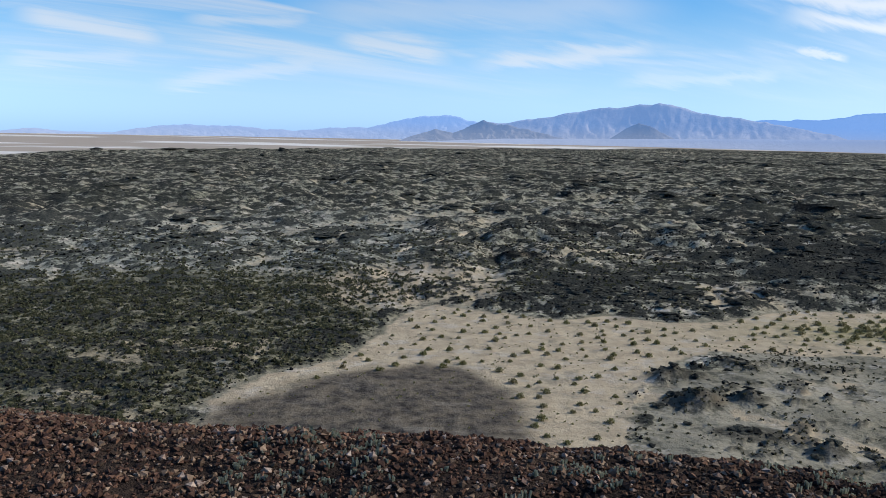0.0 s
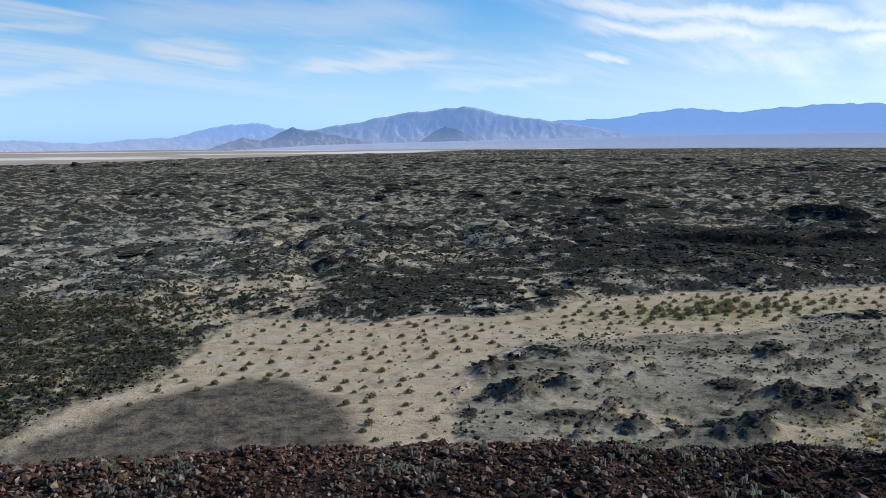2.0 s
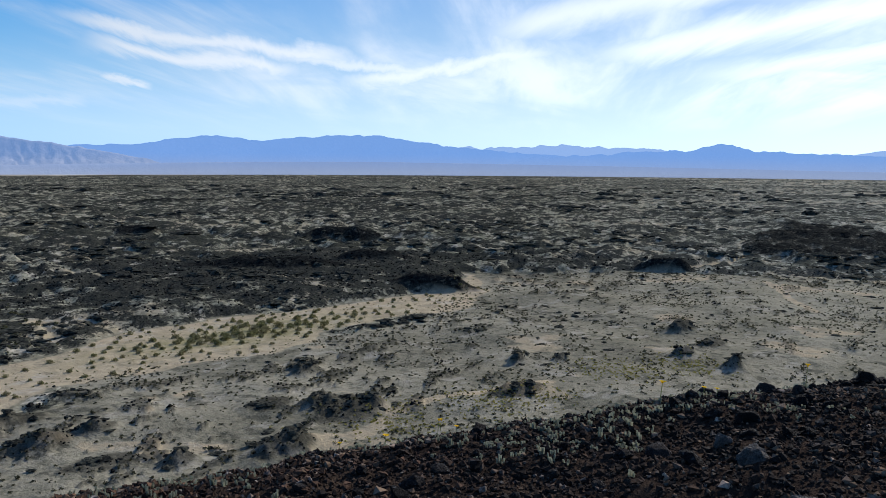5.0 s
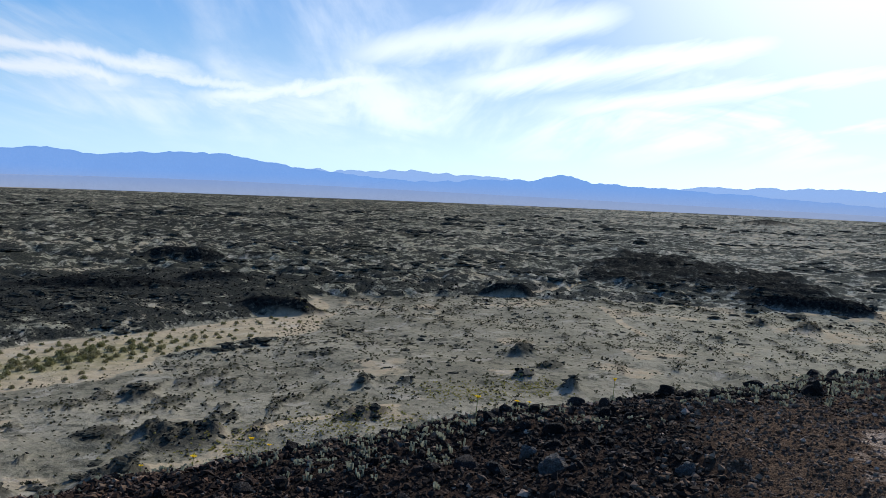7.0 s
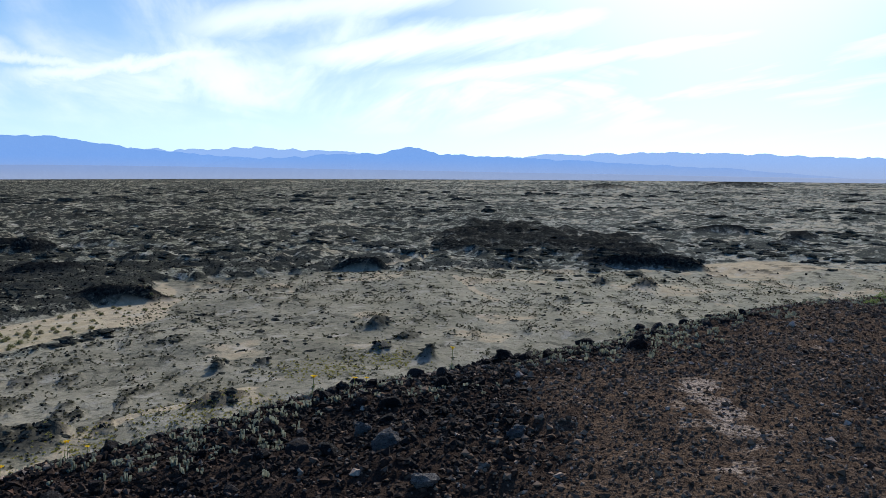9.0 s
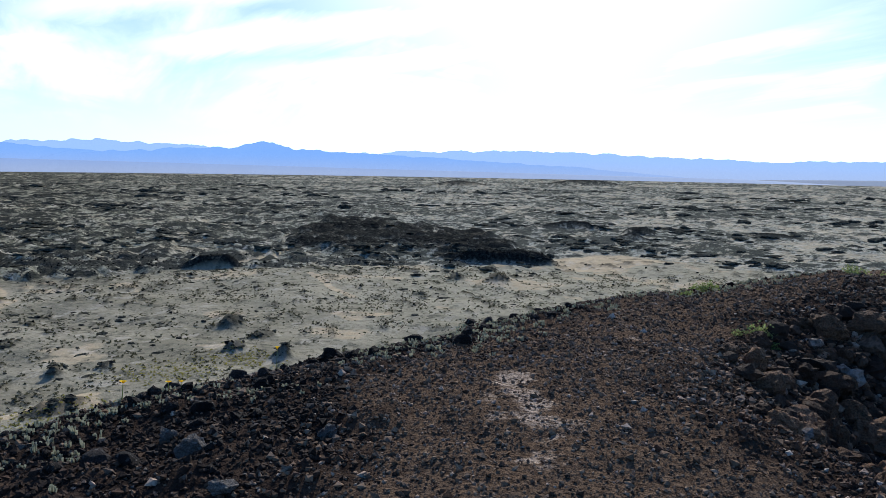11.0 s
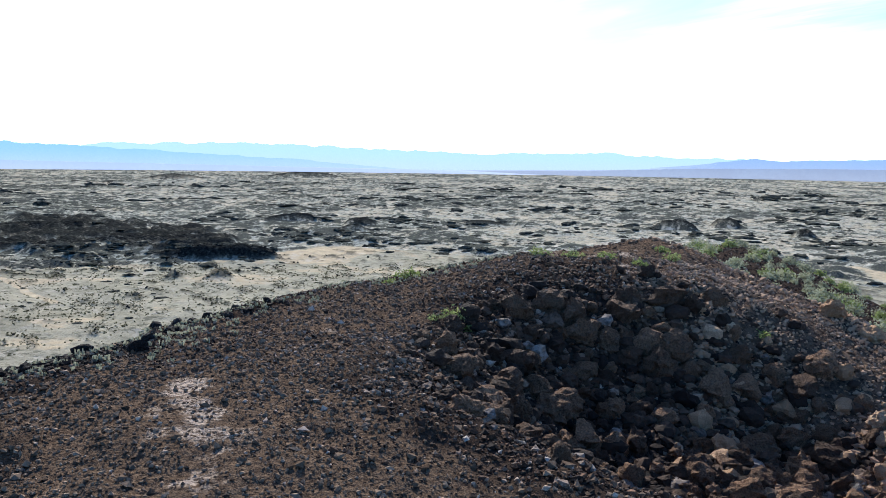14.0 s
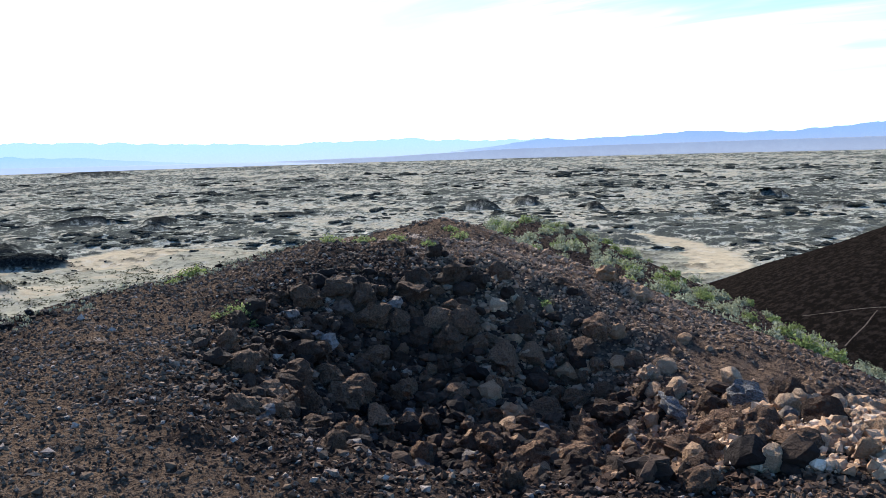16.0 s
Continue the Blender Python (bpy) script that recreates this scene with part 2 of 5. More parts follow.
def plain_material():
    s = Shader("desert_plain", 0.9)
    big, mid, fine = s.noise(0.02, 5), s.noise(0.16, 5, 0.6), s.noise(1.1, 4, 0.65)
    lava, sand, green, dark = s.attr("lava"), s.attr("sand"), s.attr("green"), s.attr("cinder")
    base = s.mix(s.span(big, 0.38, 0.62), (0.180, 0.163, 0.120), (0.268, 0.241, 0.180))
    speck = s.noise(0.33, 6, 0.72)
    base = s.mix(s.span(speck, 0.5, 0.62, 0, 0.6), base, (0.075, 0.073, 0.052))
    base = s.mix(s.span(speck, 0.44, 0.36, 0, 0.5), base, (0.30, 0.27, 0.21))
    base = s.mix(s.math("MULTIPLY", s.attr("old_hazy"), 0.6), base, s.mix(s.span(mid, 0.38, 0.62), (0.375, 0.342, 0.252), (0.262, 0.240, 0.176)))
    base = s.mix(s.math("MULTIPLY", s.attr("cover"), s.span(fine, 0.3, 0.6)), base, (0.075, 0.078, 0.045))
    clump, bare_line = s.noise(0.085, 6, 0.7), s.noise(0.05, 6, 0.72, None, (1.0, 1.6, 1.0))
    base = s.mix(s.span(clump, 0.54, 0.60, 0, 0.6), base, (0.050, 0.051, 0.040))
    base = s.mix(s.span(bare_line, 0.56, 0.62, 0, 0.7), base, (0.33, 0.30, 0.245))
    tan = s.mix(s.span(mid, 0.35, 0.7), (0.430, 0.350, 0.238), (0.325, 0.262, 0.176))
    tan = s.mix(s.span(fine, 0.55, 0.75, 0, 0.5), tan, (0.24, 0.205, 0.155))
    tan = s.mix(s.span(clump, 0.52, 0.62, 0, 0.55), tan, (0.20, 0.178, 0.13))
    tan = s.mix(s.span(bare_line, 0.54, 0.62, 0, 0.6), tan, (0.42, 0.37, 0.30))
    tan = s.mix(s.math("MULTIPLY", s.attr("grass"), s.span(mid, 0.3, 0.6, 0.3, 0.9)), tan, (0.235, 0.215, 0.105))
    f = s.span(s.math("ADD", sand, s.math("MULTIPLY", s.math("SUBTRACT", mid, 0.5), 0.9)), 0.35, 0.65)
    col = s.mix(f, base, tan)
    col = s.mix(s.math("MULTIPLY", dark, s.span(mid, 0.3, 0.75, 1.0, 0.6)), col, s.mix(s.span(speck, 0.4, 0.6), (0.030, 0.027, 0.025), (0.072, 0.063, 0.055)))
    col = s.mix(s.math("MULTIPLY", s.attr("playa"), 0.85), col, s.mix(s.span(s.noise(0.0022, 4, 0.6, None, (0.35, 1, 1)), 0.52, 0.60), (0.36, 0.31, 0.265), (0.70, 0.67, 0.63)))
    # the lava field: dark broken clumps, scrubby flats between them, pale bare streaks
    field, black, old_hazy, scrubby = s.attr("field"), s.attr("black"), s.attr("old_hazy"), s.attr("scrubby")
    clot, patch, wisp = s.noise(0.062, 10, 0.78), s.noise(0.0045, 3), s.noise(0.055, 9, 0.74)
    bush = s.noise(0.42, 5, 0.7)
    lift = s.math("ADD", s.math("MULTIPLY", s.math("SUBTRACT", lava, 0.5), 0.10), s.math("MULTIPLY", s.math("SUBTRACT", patch, 0.5), 0.16))
    lift = s.math("ADD", lift, s.math("SUBTRACT", s.math("MULTIPLY", black, 0.085), s.math("MULTIPLY", old_hazy, -0.02)))
    clumps = s.span(s.math("ADD", clot, lift), 0.495, 0.56)
    dark_rock = s.mix(s.span(fine, 0.35, 0.7), (0.013, 0.0135, 0.0135), (0.060, 0.060, 0.050))
    # dark rock of the older lava lightened to paint in distance haze
    dark_rock = s.mix(s.math("MULTIPLY", old_hazy, 0.75), dark_rock, s.mix(s.span(fine, 0.35, 0.7), (0.040, 0.043, 0.041), (0.105, 0.107, 0.090)))
    dark_rock = s.mix(s.math("MULTIPLY", green, s.span(bush, 0.5, 0.62, 0, 0.7)), dark_rock, (0.075, 0.078, 0.050))
    mid_flat = s.mix(s.span(speck, 0.42, 0.6), (0.290, 0.270, 0.202), (0.120, 0.117, 0.086))
    old_flat = s.mix(s.span(speck, 0.42, 0.6), (0.340, 0.332, 0.280), (0.135, 0.138, 0.112))
    scrub_flat = s.mix(s.span(bush, 0.40, 0.60), (0.185, 0.168, 0.112), (0.050, 0.051, 0.033))
    flats = s.mix(scrubby, s.mix(old_hazy, mid_flat, old_flat), scrub_flat)
    flats = s.mix(s.math("MULTIPLY", sand, 0.9), flats, tan)
    pale_bits = s.math("MULTIPLY", s.span(wisp, 0.545, 0.60, 0, 0.85), s.math("SUBTRACT", 1.0, s.math("MULTIPLY", s.math("MAXIMUM", black, scrubby), 0.65)))
    flats = s.mix(pale_bits, flats, (0.46, 0.41, 0.33))
    lava_col = s.mix(clumps, flats, dark_rock)
    f = s.span(s.math("ADD", field, s.math("MULTIPLY", s.math("SUBTRACT", fine, 0.5), 0.8)), 0.35, 0.65)
    col = s.mix(f, col, lava_col)
    # hills and outcrops: dark lava, painted blacker still for their shaded faces
    col = s.mix(s.math("MULTIPLY", s.attr("rock"), s.span(speck, 0.36, 0.5, 0.75, 1.0)), col, s.mix(s.span(bush, 0.4, 0.65), (0.006, 0.0065, 0.007), (0.026, 0.026, 0.023)))
    return s.done(col, s.math("ADD", fine, s.math("MULTIPLY", mid, 3.0)), 0.8, 0.5)


def cone_material():
    s = Shader("red_cinder_ground", 0.95)
    mid, fine, clod = s.noise(5, 4), s.noise(40, 4, 0.65), s.noise(13, 5, 0.7)
    col = s.ramp(mid, [(0.3, (0.022, 0.016, 0.014)), (0.5, (0.048, 0.034, 0.027)), (0.7, (0.082, 0.057, 0.042))])
    col = s.mix(s.span(fine, 0.4, 0.7, 0, 0.7), col, (0.014, 0.012, 0.011))
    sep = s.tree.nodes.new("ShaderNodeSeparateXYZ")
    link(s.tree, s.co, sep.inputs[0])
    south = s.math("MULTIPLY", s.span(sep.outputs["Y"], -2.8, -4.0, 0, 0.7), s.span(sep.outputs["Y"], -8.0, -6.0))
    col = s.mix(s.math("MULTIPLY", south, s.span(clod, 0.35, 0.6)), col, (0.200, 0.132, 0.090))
    trail = s.attr("trail")
    f = s.span(s.math("ADD", trail, s.math("MULTIPLY", s.math("SUBTRACT", mid, 0.5), 0.8)), 0.3, 0.9)
    col = s.mix(s.math("MULTIPLY", f, 0.85), col, s.mix(s.span(fine, 0.35, 0.65), (0.062, 0.042, 0.030), (0.160, 0.110, 0.076)))
    f = s.span(s.math("ADD", s.attr("pale"), s.math("MULTIPLY", s.math("SUBTRACT", mid, 0.5), 2.6)), 0.55, 1.0)
    col = s.mix(s.math("MULTIPLY", f, s.span(fine, 0.35, 0.6)), col, (0.38, 0.30, 0.24))
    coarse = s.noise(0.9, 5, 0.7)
    # far crater wall painted near-black for the shade it lies in
    wall_shade = s.mix(s.span(coarse, 0.45, 0.62), (0.0065, 0.0052, 0.0046), (0.018, 0.0138, 0.0118))
    col = s.mix(s.attr("wall"), col, wall_shade)
    return s.done(col, s.math("ADD", s.math("MULTIPLY", fine, 0.3), clod), 1.0, 0.09)


def mountain_material(name, rock, shade, haze, glow, top=125):
    s = Shader(name, 1.0)
    big, mid = s.noise(0.006, 5, 0.6), s.noise(0.03, 5, 0.65)
    col = s.mix(s.span(big, 0.35, 0.65), rock, shade)
    col = s.mix(s.span(mid, 0.4, 0.7, 0, 0.6), col, shade)
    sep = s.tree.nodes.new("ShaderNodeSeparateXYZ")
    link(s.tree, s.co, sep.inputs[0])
    # aerial haze painted in as emission, greyer towards the foot
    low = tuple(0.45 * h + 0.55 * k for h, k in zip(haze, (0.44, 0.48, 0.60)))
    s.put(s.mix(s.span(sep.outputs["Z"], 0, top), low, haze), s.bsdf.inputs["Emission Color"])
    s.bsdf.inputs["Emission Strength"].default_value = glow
    s.bsdf.inputs["Specular IOR Level"].default_value = 0
    return s.done(col, mid, 0.6, 10)


PLAIN = plain_material()
CONE = cone_material()


def mesh_object(name, verts, faces, mat, attrs=(), flat=False):
    """A mesh from arrays: verts (n, 3), faces (m, 3 or 4)."""
    me = bpy.data.meshes.new(name)
    verts, faces = np.asarray(verts, np.float32), np.asarray(faces, np.int32)
    k = faces.shape[1]
    me.vertices.add(len(verts))
    me.vertices.foreach_set("co", verts.ravel())
    me.loops.add(faces.size)
    me.loops.foreach_set("vertex_index", faces.ravel())
    me.polygons.add(len(faces))
    me.polygons.foreach_set("loop_start", np.arange(0, faces.size, k, dtype=np.int32))
    me.update(calc_edges=True)
    me.polygons.foreach_set("use_smooth", np.full(len(faces), not flat))
    for key, val in attrs:
        a = me.attributes.new(key, "FLOAT", "POINT")
        a.data.foreach_set("value", np.asarray(val, np.float32).ravel())
    me.materials.append(mat)
    return new(name, me)


def polar_faces(rows, cols):
    """Quads of a closed ring grid, rows outward, columns clockwise."""
    i, j = np.meshgrid(np.arange(rows - 1), np.arange(cols), indexing="ij")
    a, b = i * cols + j, i * cols + (j + 1) % cols
    return np.stack([a, a + cols, b + cols, b], -1).reshape(-1, 4)


# ---- the plain ----
SAND = [(-62, 213), (-48, 239), (-34, 255), (-24, 285), (-18, 320), (-5, 343), (23, 333), (50, 322), (69, 327), (92, 319), (116, 324),
        (150, 347), (204, 345), (248, 336), (298, 333), (339, 335), (392, 368), (350, 315), (301, 284), (262, 292), (211, 286), (174, 268),
        (139, 277), (93, 276), (76, 259), (54, 228), (53, 203), (40, 180), (10, 160), (-60, 160)]
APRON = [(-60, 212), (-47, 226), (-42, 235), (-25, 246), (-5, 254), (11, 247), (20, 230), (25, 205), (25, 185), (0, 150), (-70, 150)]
PAVEMENT = [(20, 150), (60, 225), (106, 285), (188, 276), (272, 285), (398, 373), (470, 330), (545, 225), (600, 90), (690, 30),
            (640, -60), (600, -220), (470, -340), (330, -260), (150, -150), (60, 0), (20, 60)]
TANFAR = [(635, 85), (700, 45), (704, 23), (664, -14), (603, 19), (582, 57)]
VALLEY = [(572, -354), (483, -328), (382, -275), (370, -300), (396, -325), (471, -352), (528, -362)]
BLACK = [(154, 409), (147, 352), (204, 345), (298, 333), (339, 335), (382, 361), (450, 430), (400, 540), (260, 560), (160, 500)]
# washes and worn tracks of pale sand
PATHS = [[(-28, 482), (-8, 508), (18, 572)], [(29, 479), (52, 452), (88, 476), (106, 512)], [(505, 218), (456, 186), (425, 158)],
         [(508, 291), (553, 285), (637, 290)], [(160, 181), (190, 176), (215, 166)]]
LOBE = [(5, 382), (24, 342), (51, 330), (87, 337), (121, 368), (161, 430), (141, 463), (80, 428), (33, 407)]
# a dark broken plateau of lava beyond the gravel
MASS = [(665, 335), (955, 406), (967, 314), (861, 207), (815, 132), (617, 74), (603, 116), (628, 208), (616, 277)]
# low hills in the lava: x, y, half length, half width, turn in degrees, height
NEAR_HILLS = [(297, 462, 46, 13, -33, 9), (375, 448, 24, 9, -40, 9), (330, 338, 24, 7, -45, 8), (466, 603, 34, 12, -38, 11), (402, 633, 18, 6, -32, 6),
              (352, 788, 26, 9, -24, 8), (361, 701, 14, 5, -27, 6), (693, 1096, 22, 8, -32, 8), (535, 586, 13, 5, -42, 6), (46, 574, 14, 5, -5, 5),
              (104, 603, 16, 6, -10, 5), (42, 463, 14, 5, -5, 5), (635, 1289, 62, 20, -26, 9), (192, 1146, 24, 8, -10, 5), (809, 894, 15, 5, -42, 8)]
FAR_HILLS = [(811, 303, 40, 14, -70, 8), (696, 191, 40, 16, -75, 7), (611, 110, 38, 14, -80, 8), (659, 264, 38, 12, -68, 5), (950, 88, 34, 11, -85, 9),
             (829, 17, 16, 6, -89, 8), (906, 13, 16, 6, -89, 8), (874, -332, 24, 8, -111, 11), (912, -405, 16, 6, -114, 10), (509, 293, 18, 6, -60, 8),
             (917, -125, 22, 7, -98, 6), (800, -440, 14, 5, -119, 9), (835, -704, 19, 7, -130, 10), (666, -642, 19, 7, -134, 7), (2632, 613, 110, 40, -77, 18),
             (3132, 250, 128, 40, -85, 16)]
# dark outcrops on the gravel: x, y, radius, height
OUTCROPS = [(73, 244, 8.8, 2.6), (71, 220, 11, 2.0), (86, 220, 4.9, 2.5), (171, 243, 5.6, 2.6), (117, 176, 9.1, 3.8), (150, 200, 7.7, 2.6),
            (157, 188, 5.5, 1.7), (79, 198, 8.1, 0.9), (93, 187, 5.8, 2.4), (199, 166, 7.9, 2.6), (230, 192, 4.1, 2.8), (95, 260, 4.8, 2.0),
            (150, 190, 10.9, 2.0), (135, 211, 7.7, 1.0), (287, 156, 5.7, 2.8), (335, 184, 8.0, 4.0), (236, 196, 3.2, 2.4), (280, 132, 5.2, 4.4),
            (313, 158, 8.4, 1.8), (505, 91, 10.6, 4.2), (511, 120, 8.1, 3.6), (245, 183, 3.2, 1.8), (535, -80, 14, 3.6), (167, 236, 6, 2.6)]


EDGE_AZ = [-40, -28, -18, 0, 19, 30, 60, 90, 120, 150]
EDGE_R = [1900, 2000, 2400, 3100, 3950, 4250, 4350, 4400, 4900, 5200]


def billow(x, y, size, octaves, seed):
    """Round lumps with sharp hollows between them, 0 in the hollows."""
    total, norm, amp = 0.0, 0.0, 1.0
    for k in range(octaves):
        ca, sn = math.cos(1.1 * k), math.sin(1.1 * k)
        total = total + amp * np.abs(2 * vnoise((x * ca - y * sn) / size + 5.7 * k, (x * sn + y * ca) / size, seed + k) - 1)
        norm, amp, size = norm + amp, amp * 0.5, size * 0.45
    return total / norm


def plain_at(x, y):
    """Height of the plain and the shares of its surfaces, by name."""
    r = np.hypot(x, y)
    bearing = np.degrees(np.arctan2(x, y))
    wob = 16 * (fbm(x, y, 22, 4, 40) - 0.5)
    d_sand = inside(SAND, x, y) + 0.8 * wob
    d_pave = inside(PAVEMENT, x, y) + 3.5 * wob
    d_far = np.maximum(inside(TANFAR, x, y), inside(VALLEY, x, y)) + wob
    open_ground = np.maximum(np.maximum(d_sand, d_pave), d_far)
    worn = np.max([smooth(4.0, 1.0, np.abs(beside(p, x, y) + 0.35 * wob)) for p in PATHS], axis=0)
    lava = smooth(3, -6, open_ground) * (1 - 0.9 * worn)
    deep = smooth(-3, -30, open_ground)
    # the young black flow, thicker and barer than the rest, and a low dark lobe beside it
    lobe = smooth(-4, 6, inside(LOBE, x, y) + 0.7 * wob)
    black = smooth(-30, 40, inside(BLACK, x, y) + 4 * wob)
    patch = fbm(0.6 * x + 0.5 * y, 1.5 * y - 0.9 * x, 10, 4, 7)
    strag = smooth(0.0, 0.05, patch - 0.675 + 0.11 * smooth(130, 0, d_pave)) * smooth(0, 12, d_pave) * smooth(-2, -18, d_sand) * smooth(0.35, 0.6, fbm(x, y, 130, 2, 8) + 0.3 * smooth(60, 10, d_pave))
    big = billow(x, y, 62, 2, 11)
    lump = billow(x, y, 19, 3, 21)
    small = billow(x, y, 5.5, 2, 31)
    old_hazy = smooth(48, 80, bearing) * smooth(250, 500, r)
    old_hazy = np.maximum(old_hazy, 0.65 * smooth(8, -6, bearing + 18 * (fbm(x, y, 150, 3, 89) - 0.5)) * smooth(360, 430, r) * smooth(800, 560, r))
    scrubby = smooth(12, -6, bearing + 0.03 * (r - 300) + 16 * (fbm(x, y, 110, 3, 86) - 0.5)) * smooth(455, 350, r + 120 * (fbm(x, y, 120, 3, 87) - 0.5))
    tall = (0.75 - 0.3 * black) * (1 - 0.5 * old_hazy) * (1 - 0.75 * lobe) * (1 - 0.45 * scrubby)
    deepness = 0.32 * big + 0.43 * lump + 0.25 * small
    lump, small = lump * smooth(2400, 900, r) + 0.3 * smooth(900, 2400, r), small * smooth(1300, 600, r) + 0.3 * smooth(600, 1300, r)
    front = smooth(0, -9, open_ground)
    h = lava * (0.8 * deep + 4.2 * black * front + 2.0 * lobe + tall * (11.0 * (big - 0.27) * deep + (4.6 + 4.5 * smooth(350, 650, r)) * (lump - 0.22) * (0.3 + 0.7 * front) + 2.4 * (small - 0.2)))
    h = h + strag * (0.25 + 0.5 * lump + 0.9 * small)
    swell = fbm(x, y, 46, 3, 51)
    h = h + (1 - lava) * (4.5 * (swell - 0.5) * smooth(0, -30, d_sand) + 0.3 * (swell - 0.5) + 0.35 * (small - 0.2) * smooth(0, -10, d_sand))
    reach = np.interp(bearing, EDGE_AZ, EDGE_R)
    edge = smooth(-0.04, 0.04, r / reach - 1 + 0.25 * (fbm(x, y, 500, 3, 61) - 0.5))
    h = h * (1 - edge) * smooth(4600, 2500, r)
    rock = 0.6 * strag * smooth(0.1, 0.25, 0.6 * lump + 0.4 * small)
    plateau = smooth(-10, 14, inside(MASS, x, y) - 8 + 70 * (fbm(x, 1.6 * y, 75, 4, 57) - 0.5) + 1.5 * wob)
    h, rock = h + plateau * (2.0 + 6.0 * lump), np.maximum(rock, 0.9 * plateau * smooth(0.16, 0.30, 0.5 * big + 0.5 * lump + 0.3 * (patch - 0.5)))
    hill, rise = np.zeros(np.shape(x)), np.zeros(np.shape(x))
    for hx, hy, a, b, turn, height in NEAR_HILLS + FAR_HILLS:
        ca, sn = math.cos(radians(turn)), math.sin(radians(turn))
        u, v = ((x - hx) * ca + (y - hy) * sn) / a, (-(x - hx) * sn + (y - hy) * ca) / b
        g = smooth(1.35, 0.35, np.sqrt(u * u + v * v) - 0.2 * (lump - 0.3))
        hill, rise = np.maximum(hill, g), np.maximum(rise, height * g * (1.0 + 0.3 * fbm(x, y, 14, 2, 53)))
    h, rock = h * (1 - 0.8 * hill) + rise, np.maximum(rock, smooth(0.0, 0.25, hill))
    for ox, oy, rad, height in OUTCROPS:
        u, v = (x - ox) * 0.8 + (y - oy) * 0.3, (y - oy) * 1.2 - (x - ox) * 0.3
        g = np.exp(-((u * u + v * v) / rad ** 2) * (0.7 + 2.4 * lump))
        h = h + height * g * (0.6 + 1.2 * small + 0.6 * lump)
        rock = np.maximum(rock, 0.7 * smooth(0.12, 0.42, g))
    # blown sand and gravel lie in the hollows of the lava
    mixed = np.exp(-((x + 12) / 45) ** 2 - ((y - 385) / 55) ** 2) + 0.8 * np.exp(-((x - 132) / 28) ** 2 - ((y - 362) / 32) ** 2) + 0.6 * np.exp(-((x - 75) / 70) ** 2 - ((y - 480) / 35) ** 2)
    level = 0.21 + 0.34 * (fbm(x, y, 170, 3, 71) - 0.5) + 0.14 * old_hazy + 0.14 * smooth(0.1, 0.6, mixed) - 0.20 * black
    hollow = 1 - smooth(level - 0.02, level + 0.04, deepness)
    deepest = 1 - smooth(level - 0.10, level - 0.03, deepness)
    sand = np.maximum.reduce([worn, smooth(-5, 5, d_sand), smooth(-6, 8, d_far), lava * np.maximum(0.6 * deepest * (1 - scrubby), hollow * smooth(0.1, 0.6, mixed)),
                              lava * 0.75 * smooth(0.15, 0.8, mixed) * (1 - lobe), 0.9 * edge, 0.55 * smooth(0.60, 0.72, fbm(x, y, 33, 4, 78))])
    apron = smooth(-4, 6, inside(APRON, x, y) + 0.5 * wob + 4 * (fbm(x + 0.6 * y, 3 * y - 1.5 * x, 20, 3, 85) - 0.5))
    bare = np.clip(rock, 0, 1)
    return {"height": h, "lava": lava * (1 - hollow), "sand": sand, "rock": bare, "cinder": apron * (1 - 0.6 * worn), "playa": edge, "old_hazy": old_hazy, "scrubby": scrubby * lava,
            "field": np.maximum(lava, 0.3 * old_hazy * smooth(10, -30, d_sand)) * (1 - edge),
            "black": np.maximum.reduce([0.8 * black * lava, 0.55 * lobe * lava, 0.16 * lava * smooth(560, 820, r) * smooth(62, 46, bearing)]),
            "green": (0.15 + 0.75 * smooth(0.35, 0.65, fbm(x, y, 120, 3, 81))) * (1 - 0.7 * black) * (1 - bare),
            "grass": np.exp(-((x - 185 + 0.6 * wob) / 60) ** 2 - ((y - 308 + wob) / 17) ** 2),
            "cover": lava * (1 - old_hazy) * (0.4 + 0.5 * smooth(0.4, 0.6, fbm(x, y, 60, 3, 83)))}


def build_plain():
    az = np.radians(np.concatenate([np.arange(-34, 142, 0.145), np.arange(142, 326, 4)]))
    el = np.concatenate([np.array([80, 65, 50, 40, 32, 28]), np.arange(25, 12, -0.1), np.arange(12, 8, -0.07), np.arange(8, 0.95, -0.042)])
    r = np.concatenate([75 / np.tan(np.radians(el)), [4700, 4880]])
    a, rr = np.meshgrid(az, r)
    x, y = rr * np.sin(a), rr * np.cos(a)
    share = plain_at(x.ravel(), y.ravel())
    v = np.stack([x.ravel(), y.ravel(), share.pop("height")], -1)
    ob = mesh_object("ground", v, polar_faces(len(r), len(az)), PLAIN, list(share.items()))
    return tagged(ob, "wide desert plain of black lava, pale sand and grey gravel", "ground", kind="structure")


build_plain()

# ---- the cinder cone whose rim the camera stands on ----
OUTER = [(-40, 10.2), (-12, 7.0), (-5, 5.4), (0, 4.55), (2.7, 3.9), (5.1, 2.95), (7.0, 1.95), (8.6, 1.35), (9.9, 0.7), (10.9, -0.15), (11.4, -0.95),
         (11.9, -1.8), (12.4, -2.9), (13.2, -4.6), (17, -6.2), (24, -8.6), (33.5, -11.5), (41, -15.5), (47, -21.5), (60, -36), (6000, -5400), (6000, 6000),
         (-6000, 6000), (-6000, 10.2)]
TRAIL = [(2.0, -0.5), (4.2, 0.1), (5.2, 0.4), (6.5, 0.3), (7.8, -0.05), (9.0, -0.55), (10.3, -1.5), (10.9, -2.5), (10.6, -3.2)]


